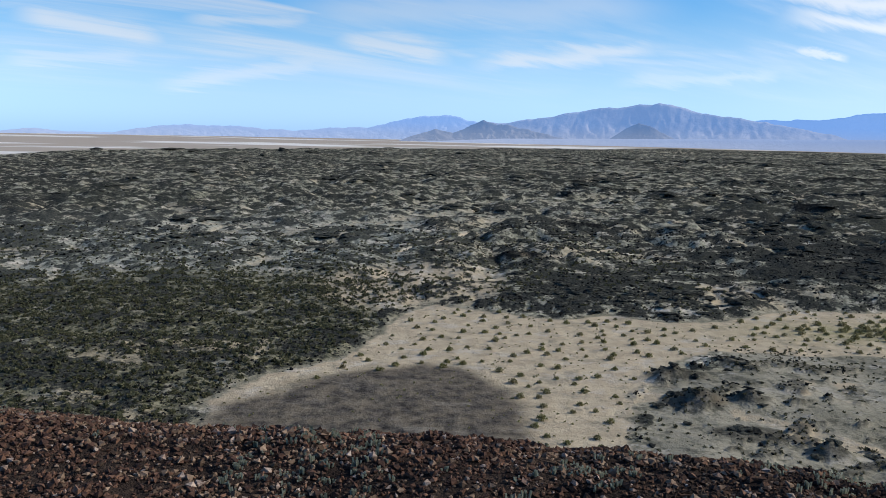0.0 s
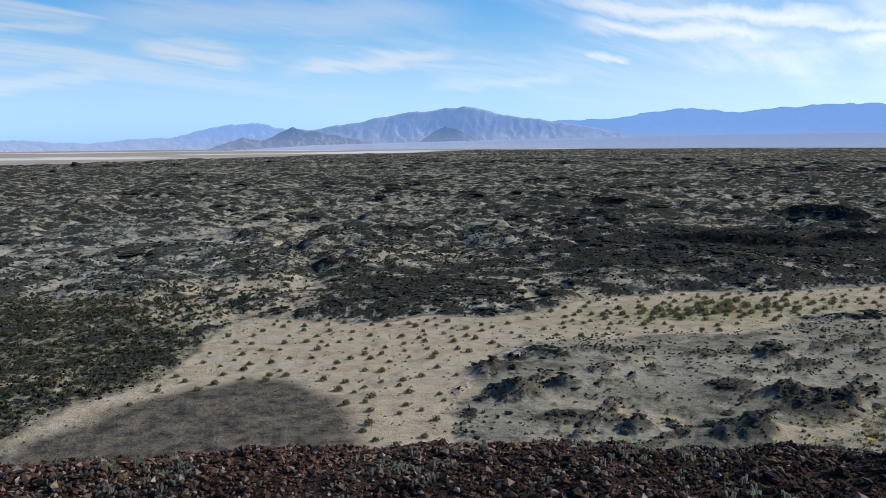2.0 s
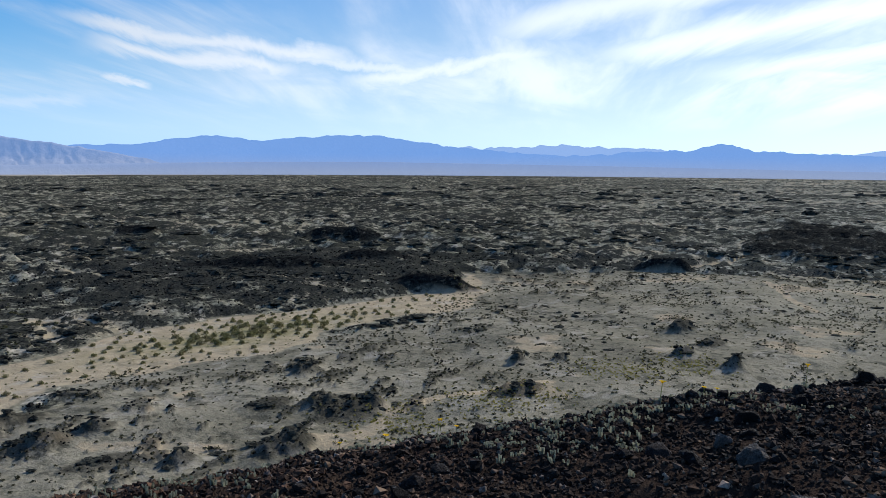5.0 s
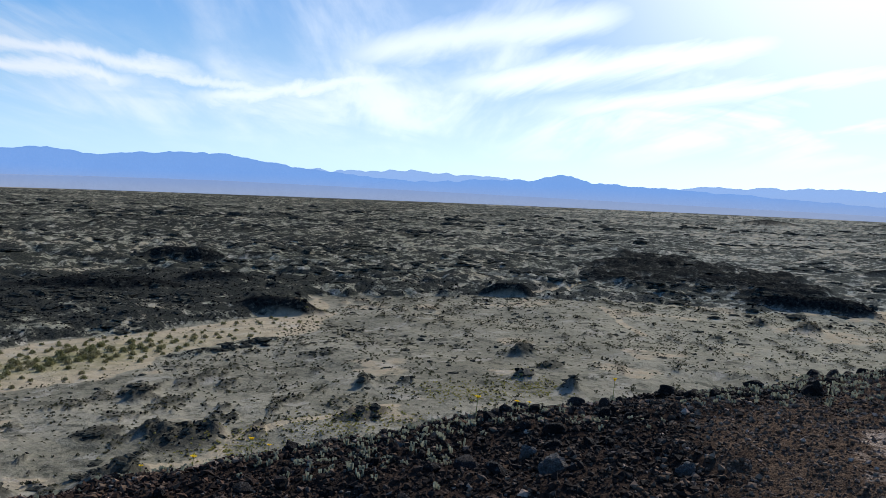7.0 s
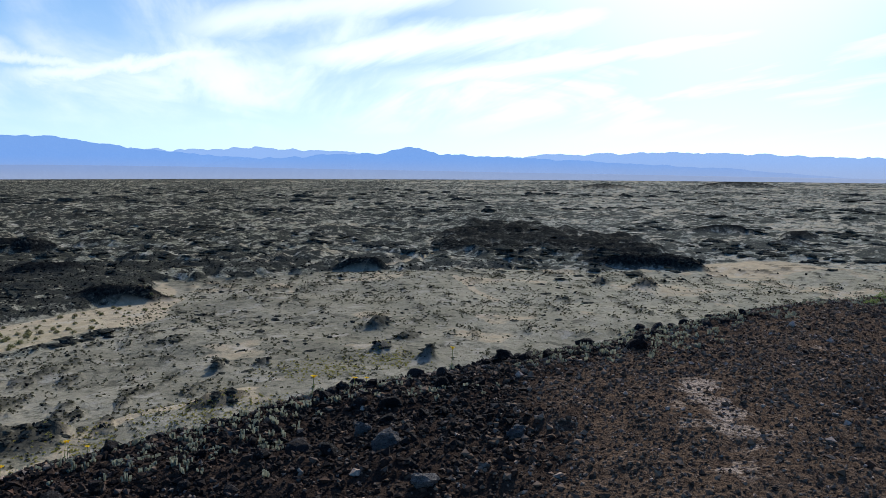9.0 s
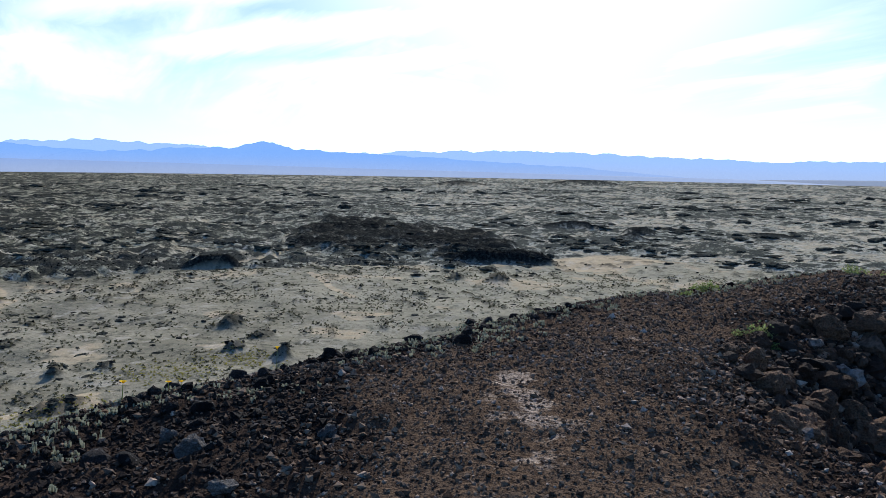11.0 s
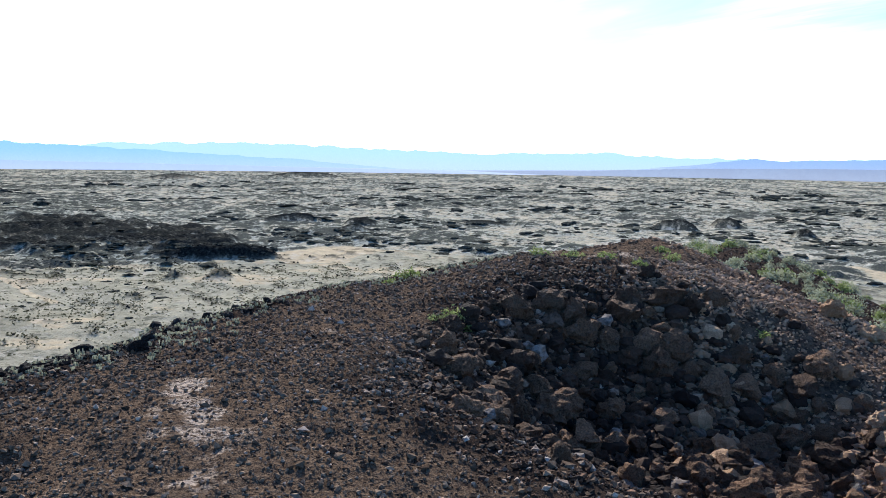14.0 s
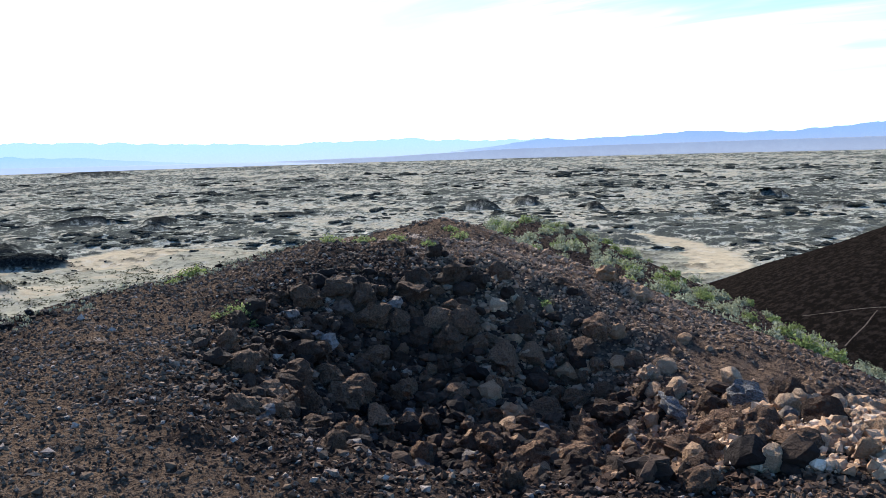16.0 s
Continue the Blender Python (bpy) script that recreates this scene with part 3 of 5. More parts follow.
def along_rim(x, y):
    """Distance along the rim beyond the hollow, and distance from its crest towards the crater."""
    return 0.906 * x - 0.423 * y, -0.423 * x - 0.906 * y


def cone_at(x, y):
    """Height over the plain, trail share, pale share and share of the far crater wall."""
    r = np.hypot(x, y)
    out = inside(OUTER, x, y) + 0.5 * (fbm(x, y, 1.6, 3, 97) - 0.5)
    s, q = along_rim(x, y)
    z = np.interp(s, [-60, -8, 0, 9, 12, 15, 22, 30, 40, 50, 58, 75, 6000], [70.0, 73.25, 73.35, 73.35, 73.2, 72.75, 72.0, 71.45, 70.95, 70.3, 69.2, 62, -3500])
    inn = q - np.interp(s, [0, 6, 12, 20], [3.5, 1.2, 0.2, 0.0])
    z = z - 0.46 * (np.sqrt(np.maximum(inn, 0) ** 2 + 1.0) - 1.0) - 0.3 * np.maximum(q - 12, 0)
    # the trodden shoulder and the knob beyond the hollow
    z = z + 0.30 * np.exp(-((x - 4.5) / 2.7) ** 2 - ((y - 0.2) / 1.9) ** 2) + 0.44 * np.exp(-((x - 10.4) / 2.5) ** 2 - ((y + 2.9) / 1.8) ** 2)
    z = z + 0.46 * np.exp(-((x - 11.8) / 1.6) ** 2 - ((y + 4.4) / 1.0) ** 2)
    # a hollow of fallen rocks beside the trail
    u, v = (x - 6.4) * 0.956 - (y + 2.95) * 0.292, (x - 6.4) * 0.292 + (y + 2.95) * 0.956
    ring = 0.35 * (fbm(x, y, 1.1, 3, 88) - 0.5)
    z = z - 0.88 * np.exp(-((u / 2.0) ** 2 + (v / 1.6) ** 2 + ring) ** 2)
    z = z - 0.42 * np.exp(-(((x - 6.6) / 1.8) ** 2 + ((y + 4.8) / 1.2) ** 2) ** 2)
    z = z + 0.14 * np.exp(-((x - 4.6) ** 2 + (y + 4.4) ** 2) / 1.3)
    o = np.maximum(out + 0.6, 0)
    z = z - 0.62 * (np.sqrt(o * o + 0.5) - 0.71)
    # far wall of the crater
    fx, fy = 170 * math.sin(radians(152)), 170 * math.cos(radians(152))
    far = 77.3 - 0.42 * np.sqrt((x - fx) ** 2 + (y - fy) ** 2 + 60) + 1.5 * (fbm(x, y, 12, 3, 98) - 0.5)
    near = z
    z = np.maximum(z, far)
    rough = smooth(60, 10, r)
    z = z + rough * (0.10 * (fbm(x, y, 1.2, 3, 91) - 0.5) + 0.10 * (fbm(x, y, 0.26, 3, 95) - 0.5) + 0.5 * smooth(10, 20, r) * (fbm(x, y, 4.0, 3, 92) - 0.5))
    d = np.abs(beside(TRAIL, x, y) + 0.9 * (fbm(x, y, 1.3, 4, 99) - 0.5))
    trail = smooth(1.35, 0.4, d)
    g = fbm(x, y, 0.5, 3, 93)
    pale = 1.2 * np.exp(-((x - 4.3) ** 2 / 0.4 + (y - 0.17) ** 2 / 0.035)) + np.exp(-((x - 5.2) ** 2 / 0.3 + (y - 0.45) ** 2 / 0.03)) + 0.5 * np.exp(-((x - 7.5) ** 2 / 1.5 + (y + 0.3) ** 2 / 0.2))
    pale = pale + 0.9 * np.exp(-((x - 10.7) ** 2 / 0.5 + (y + 2.7) ** 2 / 0.1)) + 0.7 * np.exp(-((x - 10.0) ** 2 / 0.6 + (y + 3.4) ** 2 / 0.3))
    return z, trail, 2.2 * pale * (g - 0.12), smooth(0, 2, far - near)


def build_cone():
    az = np.radians(np.concatenate([np.arange(-34, 142, 0.3), np.arange(142, 326, 3)]))
    r = np.concatenate([[0.0, 0.3, 0.7, 1.1], 1.5 * 1.5 ** np.arange(0, 2), 3.1 * 1.0135 ** np.arange(0, 150), 24 * 1.026 ** np.arange(0, 110)])
    a, rr = np.meshgrid(az, r)
    x, y = (rr * np.sin(a)).ravel(), (rr * np.cos(a)).ravel()
    z, trail, pale, wall = cone_at(x, y)
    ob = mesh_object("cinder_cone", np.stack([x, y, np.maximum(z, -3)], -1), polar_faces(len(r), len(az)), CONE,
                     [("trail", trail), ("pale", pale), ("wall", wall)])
    return tagged(ob, "dark reddish cinder cone rim with a worn trail", "hill", kind="structure")


build_cone()


def crater_path(points):
    """A pale footpath across the far wall of the crater."""
    n = 40
    k = np.linspace(0, len(points) - 1, n)
    x, y = np.interp(k, range(len(points)), [p[0] for p in points]), np.interp(k, range(len(points)), [p[1] for p in points])
    dx, dy = np.gradient(x), np.gradient(y)
    wide = (0.10 + 0.08 * (fbm(x, y, 2.0, 2, 105) - 0.5)) / np.hypot(dx, dy)
    rows = [np.stack([x - f * wide * dy, y + f * wide * dx, cone_at(x - f * wide * dy, y + f * wide * dx)[0] + 0.06], -1) for f in (-1, 0, 1)]
    v = np.stack(rows, 1).reshape(-1, 3)
    q = np.array([(3 * i + j, 3 * i + j + 1, 3 * i + j + 4, 3 * i + j + 3) for i in range(n - 1) for j in range(2)])
    ob = mesh_object("path", v, q, PATH_DUST)
    return tagged(ob, "thin pale footpath across the dark crater wall", "path", kind="structure")


def path_material():
    s = Shader("path_dust", 0.95)
    return s.done(s.mix(s.span(s.noise(1.5, 4), 0.35, 0.65), (0.05, 0.040, 0.033), (0.10, 0.080, 0.067)))


PATH_DUST = path_material()
crater_path([(94.3, -85.3), (89.8, -87.0), (84.5, -89.4), (81.5, -90.6)])
crater_path([(84.4, -88.6), (83.0, -85.1), (82.0, -81.8), (81.6, -80.6)])


# ---- mountains on the horizon ----
def range_at(points, a):
    return np.interp(a, [p[0] for p in points], [p[1] for p in points])


def mountain(name, label, dist, depth, foot, points, mat, seed, fold=0.35, jag=0.12):
    """A range seen from afar. points: bearing and height of its skyline, both in degrees."""
    a0, a1 = points[0][0], points[-1][0]
    cols, rows = max(60, int((a1 - a0) / (0.07 if fold > 0.35 else 0.11))), 26 if fold > 0 else 8
    az = np.linspace(a0, a1, cols)
    s = np.linspace(0, 1.25, rows)
    a, t = np.meshgrid(az, s)
    up = np.maximum(range_at(points, a) - foot, 0)
    up = up * (1 - jag + 2 * jag * (0.6 * ridge(a, 0 * a, 1.7, 3, seed + 3) + 0.4 * fbm(a, 0 * a, 0.5, 3, seed + 4)))
    crest = dist * np.tan(np.radians(up))
    r = dist + depth * t
    u, v = a * 60, t * 140
    warp = 34 * (fbm(u, v, 55, 2, seed + 5) - 0.5)
    spur = ridge(u + warp + 0.5 * v, 0.8 * v - warp - 0.5 * u, 34, 5, seed)
    body = np.where(t < 1, t ** 1.1, 1 - 1.6 * (t - 1))
    mask = np.clip(4 * t * (1 - t), 0, 1)
    height = crest * (body - fold * (1 - spur) * mask) + dist * 0.0042 * (fold + 0.08) * (fbm(u, v, 32, 3, seed + 9) - 0.5) * np.clip(t * 3, 0, 1) * np.clip(up * 1.5, 0, 1)
    base = 75 + dist * math.tan(radians(foot))
    x, y = r * np.sin(np.radians(a)), r * np.cos(np.radians(a))
    z = base - 6 + np.maximum(height, -5) * (1 + depth * t / dist)
    i, j = np.meshgrid(np.arange(rows - 1), np.arange(cols - 1), indexing="ij")
    q = i * cols + j
    faces = np.stack([q, q + 1, q + cols + 1, q + cols], -1).reshape(-1, 4)
    ob = mesh_object(name, np.stack([x, y, z], -1).reshape(-1, 3), faces, mat)
    return tagged(ob, label, "mountains", kind="structure")


# all ranges and fans glow with painted distance haze over their rock colours
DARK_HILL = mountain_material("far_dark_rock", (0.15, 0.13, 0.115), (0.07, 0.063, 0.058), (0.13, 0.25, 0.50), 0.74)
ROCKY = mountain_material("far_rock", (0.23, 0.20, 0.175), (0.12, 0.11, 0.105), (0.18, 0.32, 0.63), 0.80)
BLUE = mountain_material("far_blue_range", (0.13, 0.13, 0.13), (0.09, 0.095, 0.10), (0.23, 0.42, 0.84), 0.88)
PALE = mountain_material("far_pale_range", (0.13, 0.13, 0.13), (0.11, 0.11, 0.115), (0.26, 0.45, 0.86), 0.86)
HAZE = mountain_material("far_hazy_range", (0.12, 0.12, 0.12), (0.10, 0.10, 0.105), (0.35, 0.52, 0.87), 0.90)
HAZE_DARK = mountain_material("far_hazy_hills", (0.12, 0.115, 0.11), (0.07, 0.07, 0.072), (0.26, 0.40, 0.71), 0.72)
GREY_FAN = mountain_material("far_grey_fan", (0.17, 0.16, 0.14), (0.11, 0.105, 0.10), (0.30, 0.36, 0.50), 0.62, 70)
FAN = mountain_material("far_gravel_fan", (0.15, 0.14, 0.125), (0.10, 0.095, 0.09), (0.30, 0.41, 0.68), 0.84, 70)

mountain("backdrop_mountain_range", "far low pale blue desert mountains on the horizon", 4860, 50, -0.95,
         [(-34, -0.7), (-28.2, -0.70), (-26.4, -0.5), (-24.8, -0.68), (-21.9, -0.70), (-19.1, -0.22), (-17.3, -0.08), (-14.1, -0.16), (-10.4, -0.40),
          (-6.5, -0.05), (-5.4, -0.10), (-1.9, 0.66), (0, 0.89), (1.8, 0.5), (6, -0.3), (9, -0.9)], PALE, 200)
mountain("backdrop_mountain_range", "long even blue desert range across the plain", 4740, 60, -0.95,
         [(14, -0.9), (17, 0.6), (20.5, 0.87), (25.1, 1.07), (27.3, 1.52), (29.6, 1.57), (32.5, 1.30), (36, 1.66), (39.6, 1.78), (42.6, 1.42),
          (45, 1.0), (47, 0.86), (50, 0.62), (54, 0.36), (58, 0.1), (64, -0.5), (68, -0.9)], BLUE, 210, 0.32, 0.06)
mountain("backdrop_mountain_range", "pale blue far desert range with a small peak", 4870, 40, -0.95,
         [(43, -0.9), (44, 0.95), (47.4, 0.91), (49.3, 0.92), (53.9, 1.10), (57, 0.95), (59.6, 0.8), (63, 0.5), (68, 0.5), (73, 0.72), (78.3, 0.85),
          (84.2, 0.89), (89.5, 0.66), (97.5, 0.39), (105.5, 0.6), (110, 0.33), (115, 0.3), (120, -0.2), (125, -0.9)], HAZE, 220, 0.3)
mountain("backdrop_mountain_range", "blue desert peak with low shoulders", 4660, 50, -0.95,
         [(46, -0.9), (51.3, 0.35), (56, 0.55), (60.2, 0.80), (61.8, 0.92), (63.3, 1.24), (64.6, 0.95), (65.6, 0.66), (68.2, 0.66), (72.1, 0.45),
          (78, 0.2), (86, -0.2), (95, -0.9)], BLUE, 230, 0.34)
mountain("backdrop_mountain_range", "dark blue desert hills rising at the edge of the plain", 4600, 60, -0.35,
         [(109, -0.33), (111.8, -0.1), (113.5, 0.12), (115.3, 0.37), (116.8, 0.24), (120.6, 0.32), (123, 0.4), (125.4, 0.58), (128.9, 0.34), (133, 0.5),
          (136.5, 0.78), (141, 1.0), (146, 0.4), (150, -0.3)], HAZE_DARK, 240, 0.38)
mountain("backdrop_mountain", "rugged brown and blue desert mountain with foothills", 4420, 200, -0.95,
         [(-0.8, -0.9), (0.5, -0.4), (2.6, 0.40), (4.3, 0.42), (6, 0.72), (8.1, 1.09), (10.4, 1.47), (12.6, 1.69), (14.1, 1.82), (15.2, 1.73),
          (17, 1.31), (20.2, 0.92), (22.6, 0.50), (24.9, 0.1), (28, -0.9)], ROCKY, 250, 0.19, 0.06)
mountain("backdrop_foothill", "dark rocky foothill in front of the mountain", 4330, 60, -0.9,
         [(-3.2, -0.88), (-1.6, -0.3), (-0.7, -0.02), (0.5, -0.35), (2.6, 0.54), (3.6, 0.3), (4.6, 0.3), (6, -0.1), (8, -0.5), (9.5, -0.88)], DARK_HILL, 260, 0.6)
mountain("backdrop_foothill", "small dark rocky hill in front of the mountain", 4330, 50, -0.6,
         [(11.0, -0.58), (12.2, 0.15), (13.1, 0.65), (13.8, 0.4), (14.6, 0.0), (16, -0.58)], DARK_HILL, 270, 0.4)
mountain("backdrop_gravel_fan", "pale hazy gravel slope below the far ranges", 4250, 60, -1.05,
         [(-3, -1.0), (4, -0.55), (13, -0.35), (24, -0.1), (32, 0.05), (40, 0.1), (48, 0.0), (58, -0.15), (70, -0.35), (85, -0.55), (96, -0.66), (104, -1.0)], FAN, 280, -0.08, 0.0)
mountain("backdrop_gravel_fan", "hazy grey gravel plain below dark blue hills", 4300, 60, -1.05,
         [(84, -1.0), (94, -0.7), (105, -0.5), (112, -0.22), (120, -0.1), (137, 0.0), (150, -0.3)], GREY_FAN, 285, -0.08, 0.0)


# ---- rocks ----
def ico(level):
    bm = bmesh.new()
    bmesh.ops.create_icosphere(bm, subdivisions=level, radius=1)
    v = np.array([q.co[:] for q in bm.verts])
    f = np.array([[q.index for q in p.verts] for p in bm.faces])
    bm.free()
    return v, f


ICO1, ICO2, ICO3 = ico(1), ico(2), ico(3)


def turns(n, rng):
    q = rng.normal(size=(n, 4))
    q /= np.linalg.norm(q, axis=1)[:, None]
    w, x, y, z = q.T
    return np.stack([np.stack([1 - 2 * (y * y + z * z), 2 * (x * y - z * w), 2 * (x * z + y * w)], -1),
                     np.stack([2 * (x * y + z * w), 1 - 2 * (x * x + z * z), 2 * (y * z - x * w)], -1),
                     np.stack([2 * (x * z - y * w), 2 * (y * z + x * w), 1 - 2 * (x * x + y * y)], -1)], 1)


def stones(place, size, rng, base, jag=0.28):
    """Vertices and faces of many jagged stones."""
    v, f = base
    n, m = len(place), len(v)
    shape = rng.uniform(0.6, 1.25, (n, 1, 3)) * (1 + jag * rng.normal(size=(n, m, 1))).clip(0.45, 1.7)
    p = v[None] * shape * size[:, None, None]
    p = np.einsum("nij,nmj->nmi", turns(n, rng), p)
    p[:, :, 2] *= 0.8
    p = p + place[:, None, :]
    faces = f[None] + (np.arange(n) * m)[:, None, None]
    return p.reshape(-1, 3), faces.reshape(-1, 3)


def cinder_material():
    s = Shader("cinder_stones", 0.85)
    s.bsdf.inputs["Specular IOR Level"].default_value = 0.05
    k = s.island()
    col = s.ramp(k, [(0.0, (0.018, 0.013, 0.011)), (0.25, (0.046, 0.027, 0.019)), (0.6, (0.086, 0.046, 0.028)), (0.82, (0.135, 0.074, 0.045)),
                     (0.91, (0.22, 0.118, 0.072)), (0.965, (0.28, 0.21, 0.165)), (1.0, (0.40, 0.33, 0.275))])
    g = s.noise(60, 4, 0.6)
    col = s.mix(s.span(g, 0.35, 0.7, 0, 0.6), col, (0.020, 0.015, 0.013))
    sep = s.tree.nodes.new("ShaderNodeSeparateXYZ")
    link(s.tree, s.co, sep.inputs[0])
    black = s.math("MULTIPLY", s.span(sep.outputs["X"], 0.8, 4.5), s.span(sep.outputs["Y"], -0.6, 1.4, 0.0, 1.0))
    # stones round the hollow's middle painted darker for its deep shade
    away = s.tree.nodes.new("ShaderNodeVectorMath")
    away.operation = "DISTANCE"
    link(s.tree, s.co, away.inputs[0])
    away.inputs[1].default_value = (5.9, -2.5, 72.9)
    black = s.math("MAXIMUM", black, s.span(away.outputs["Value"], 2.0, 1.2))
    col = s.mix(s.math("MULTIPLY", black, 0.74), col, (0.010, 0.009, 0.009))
    col = s.mix(s.span(sep.outputs["X"], 2.0, -1.0, 0, 0.25), col, (0.14, 0.072, 0.05))
    col = s.mix(s.math("MULTIPLY", s.span(sep.outputs["Y"], -2.8, -3.9, 0, 0.75), s.span(sep.outputs["Y"], -7.5, -5.5)), col, (0.36, 0.228, 0.145))
    return s.done(col, g, 0.8, 0.01)


def block_material(name, stops, grey, pit=(0.022, 0.016, 0.014)):
    s = Shader(name, 0.85)
    s.bsdf.inputs["Specular IOR Level"].default_value = 0.05
    col = s.ramp(s.random(), stops)
    g, m = s.noise(9, 5, 0.65), s.noise(2.2, 3)
    col = s.mix(s.span(g, 0.35, 0.7, 0, 0.75), col, pit)
    col = s.mix(s.span(m, 0.58, 0.7, 0, grey), col, (0.23, 0.22, 0.215))
    return s.done(col, s.math("ADD", g, m), 0.9, 0.05)


CINDER = cinder_material()


def trail_gravel_material():
    s = Shader("trail_gravel", 0.9)
    col = s.ramp(s.island(), [(0, (0.066, 0.044, 0.030)), (0.5, (0.168, 0.113, 0.076)), (0.93, (0.265, 0.183, 0.126)), (1, (0.42, 0.32, 0.25))])
    g = s.noise(60, 3, 0.6)
    return s.done(s.mix(s.span(g, 0.35, 0.7, 0, 0.4), col, (0.026, 0.019, 0.016)), g, 0.6, 0.006)


TRAIL_GRAVEL = trail_gravel_material()
DARK_ROCK = block_material("dark_lava_rock", [(0, (0.060, 0.037, 0.026)), (0.5, (0.155, 0.091, 0.056)), (1, (0.30, 0.172, 0.102))], 0.12, (0.038, 0.024, 0.018))
TAN_ROCK = block_material("brown_lava_rock", [(0, (0.33, 0.195, 0.112)), (0.6, (0.54, 0.342, 0.205)), (1, (0.66, 0.46, 0.305))], 0.02, (0.28, 0.165, 0.096))
PALE_ROCK = block_material("pale_lava_rock", [(0, (0.17, 0.15, 0.135)), (1, (0.33, 0.30, 0.275))], 0.6)


def on_rim(rng, n, a0, a1, r0, r1):
    a = np.radians(rng.uniform(a0, a1, n))
    r = np.sqrt(rng.uniform(r0 * r0, r1 * r1, n))
    return r * np.sin(a), r * np.cos(a)


def hollow_share(x, y):
    u, v = (x - 6.8) * 0.956 - (y + 2.8) * 0.292, (x - 6.8) * 0.292 + (y + 2.8) * 0.956
    w = np.exp(-((u / 2.1) ** 2 + (v / 1.6) ** 2) ** 2.5)
    return np.maximum(w, 0.7 * np.exp(-(((x - 5.2) / 1.3) ** 2 + ((y + 2.9) / 1.1) ** 2) ** 2))


def octa():
    v = np.array([(1, 0, 0), (-1, 0, 0), (0, 1, 0), (0, -1, 0), (0, 0, 1), (0, 0, -1)], float)
    f = np.array([(0, 2, 4), (2, 1, 4), (1, 3, 4), (3, 0, 4), (2, 0, 5), (1, 2, 5), (3, 1, 5), (0, 3, 5)])
    return v * 1.15, f


def scatter_cinders():
    """Loose stones: dense on the outer lip, thin and fine on the trail."""
    rng = np.random.default_rng(5)
    xa, ya = on_rim(rng, 98000, -33, 139, 3.3, 7.4)
    xb, yb = on_rim(rng, 46000, 40, 139, 7.4, 11)
    xd, yd = on_rim(rng, 15000, 92, 139, 11, 17)
    xc, yc = on_rim(rng, 8000, 106, 139, 17, 48)
    xe, ye = on_rim(rng, 2500, -180, 180, 0.2, 3.4)
    x, y = np.concatenate([xa, xb, xc, xd, xe]), np.concatenate([ya, yb, yc, yd, ye])
    z, trail, pale, wall = cone_at(x, y)
    out = inside(OUTER, x, y)
    soil = np.exp(-(((x - 6.6) / 1.2) ** 2 + ((y + 5.5) / 0.75) ** 2) ** 2)
    keep = rng.uniform(size=len(x)) < (1 - 0.93 * soil) * (1 - 0.1 * smooth(0.3, 0.9, trail)) * (1 - 0.6 * smooth(0.2, 0.6, pale)) * smooth(1.8, 0.8, out)
    x, y, z, trail, out = x[keep], y[keep], z[keep], trail[keep], out[keep]
    r = np.hypot(x, y)
    size = 0.0098 * np.exp(0.42 * rng.normal(size=len(x))) * (0.65 + 0.11 * r)
    size = size * np.where(trail + 0.25 * rng.normal(size=len(x)) > 0.3, 0.62, 1.0) * (1 + 0.9 * hollow_share(x, y)) * (1 + 0.5 * smooth(-0.8, 0.2, out))
    size = size * (1 - 0.3 * np.exp(-((x - 8.3) ** 2 + (y + 4.6) ** 2) / 2))
    size = np.minimum(size, 0.024 + 0.036 * hollow_share(x, y) + 0.02 * smooth(8, 14, r))
    place = np.stack([x, y, z + 0.35 * size], -1)
    worn = trail + 1.3 * (fbm(x, y, 0.8, 4, 140) - 0.5) + 0.3 * rng.normal(size=len(x)) > 0.34
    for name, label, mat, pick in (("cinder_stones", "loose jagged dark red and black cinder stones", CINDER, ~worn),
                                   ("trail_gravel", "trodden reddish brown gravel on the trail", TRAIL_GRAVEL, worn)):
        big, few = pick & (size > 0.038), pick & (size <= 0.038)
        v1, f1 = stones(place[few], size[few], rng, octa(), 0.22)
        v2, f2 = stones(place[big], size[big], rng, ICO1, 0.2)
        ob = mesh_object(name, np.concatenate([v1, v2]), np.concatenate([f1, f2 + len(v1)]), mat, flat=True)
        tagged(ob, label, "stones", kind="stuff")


scatter_cinders()


def rock_mesh(name, seed, mat, base):
    rng = np.random.default_rng(seed)
    v, f = base
    for k in range(5):
        n = rng.normal(size=3)
        n /= np.linalg.norm(n)
        over = np.maximum(v @ n - rng.uniform(0.45, 0.75), 0)
        v = v - over[:, None] * n * rng.uniform(0.5, 0.9)
    q = v * 2.3 + seed
    bump = (fbm(q[:, 0], q[:, 1] + 3 * q[:, 2], 1.1, 4, seed, 0.7) + fbm(q[:, 2], q[:, 0] - 2 * q[:, 1], 0.8, 4, seed + 3, 0.7)) / 2 - 0.5
    v = v * (1.1 + 1.5 * bump + 0.035 * rng.normal(size=len(v)))[:, None] * rng.uniform(0.75, 1.25, 3)
    ob = mesh_object(name, v, f, mat, flat=True)
    return ob


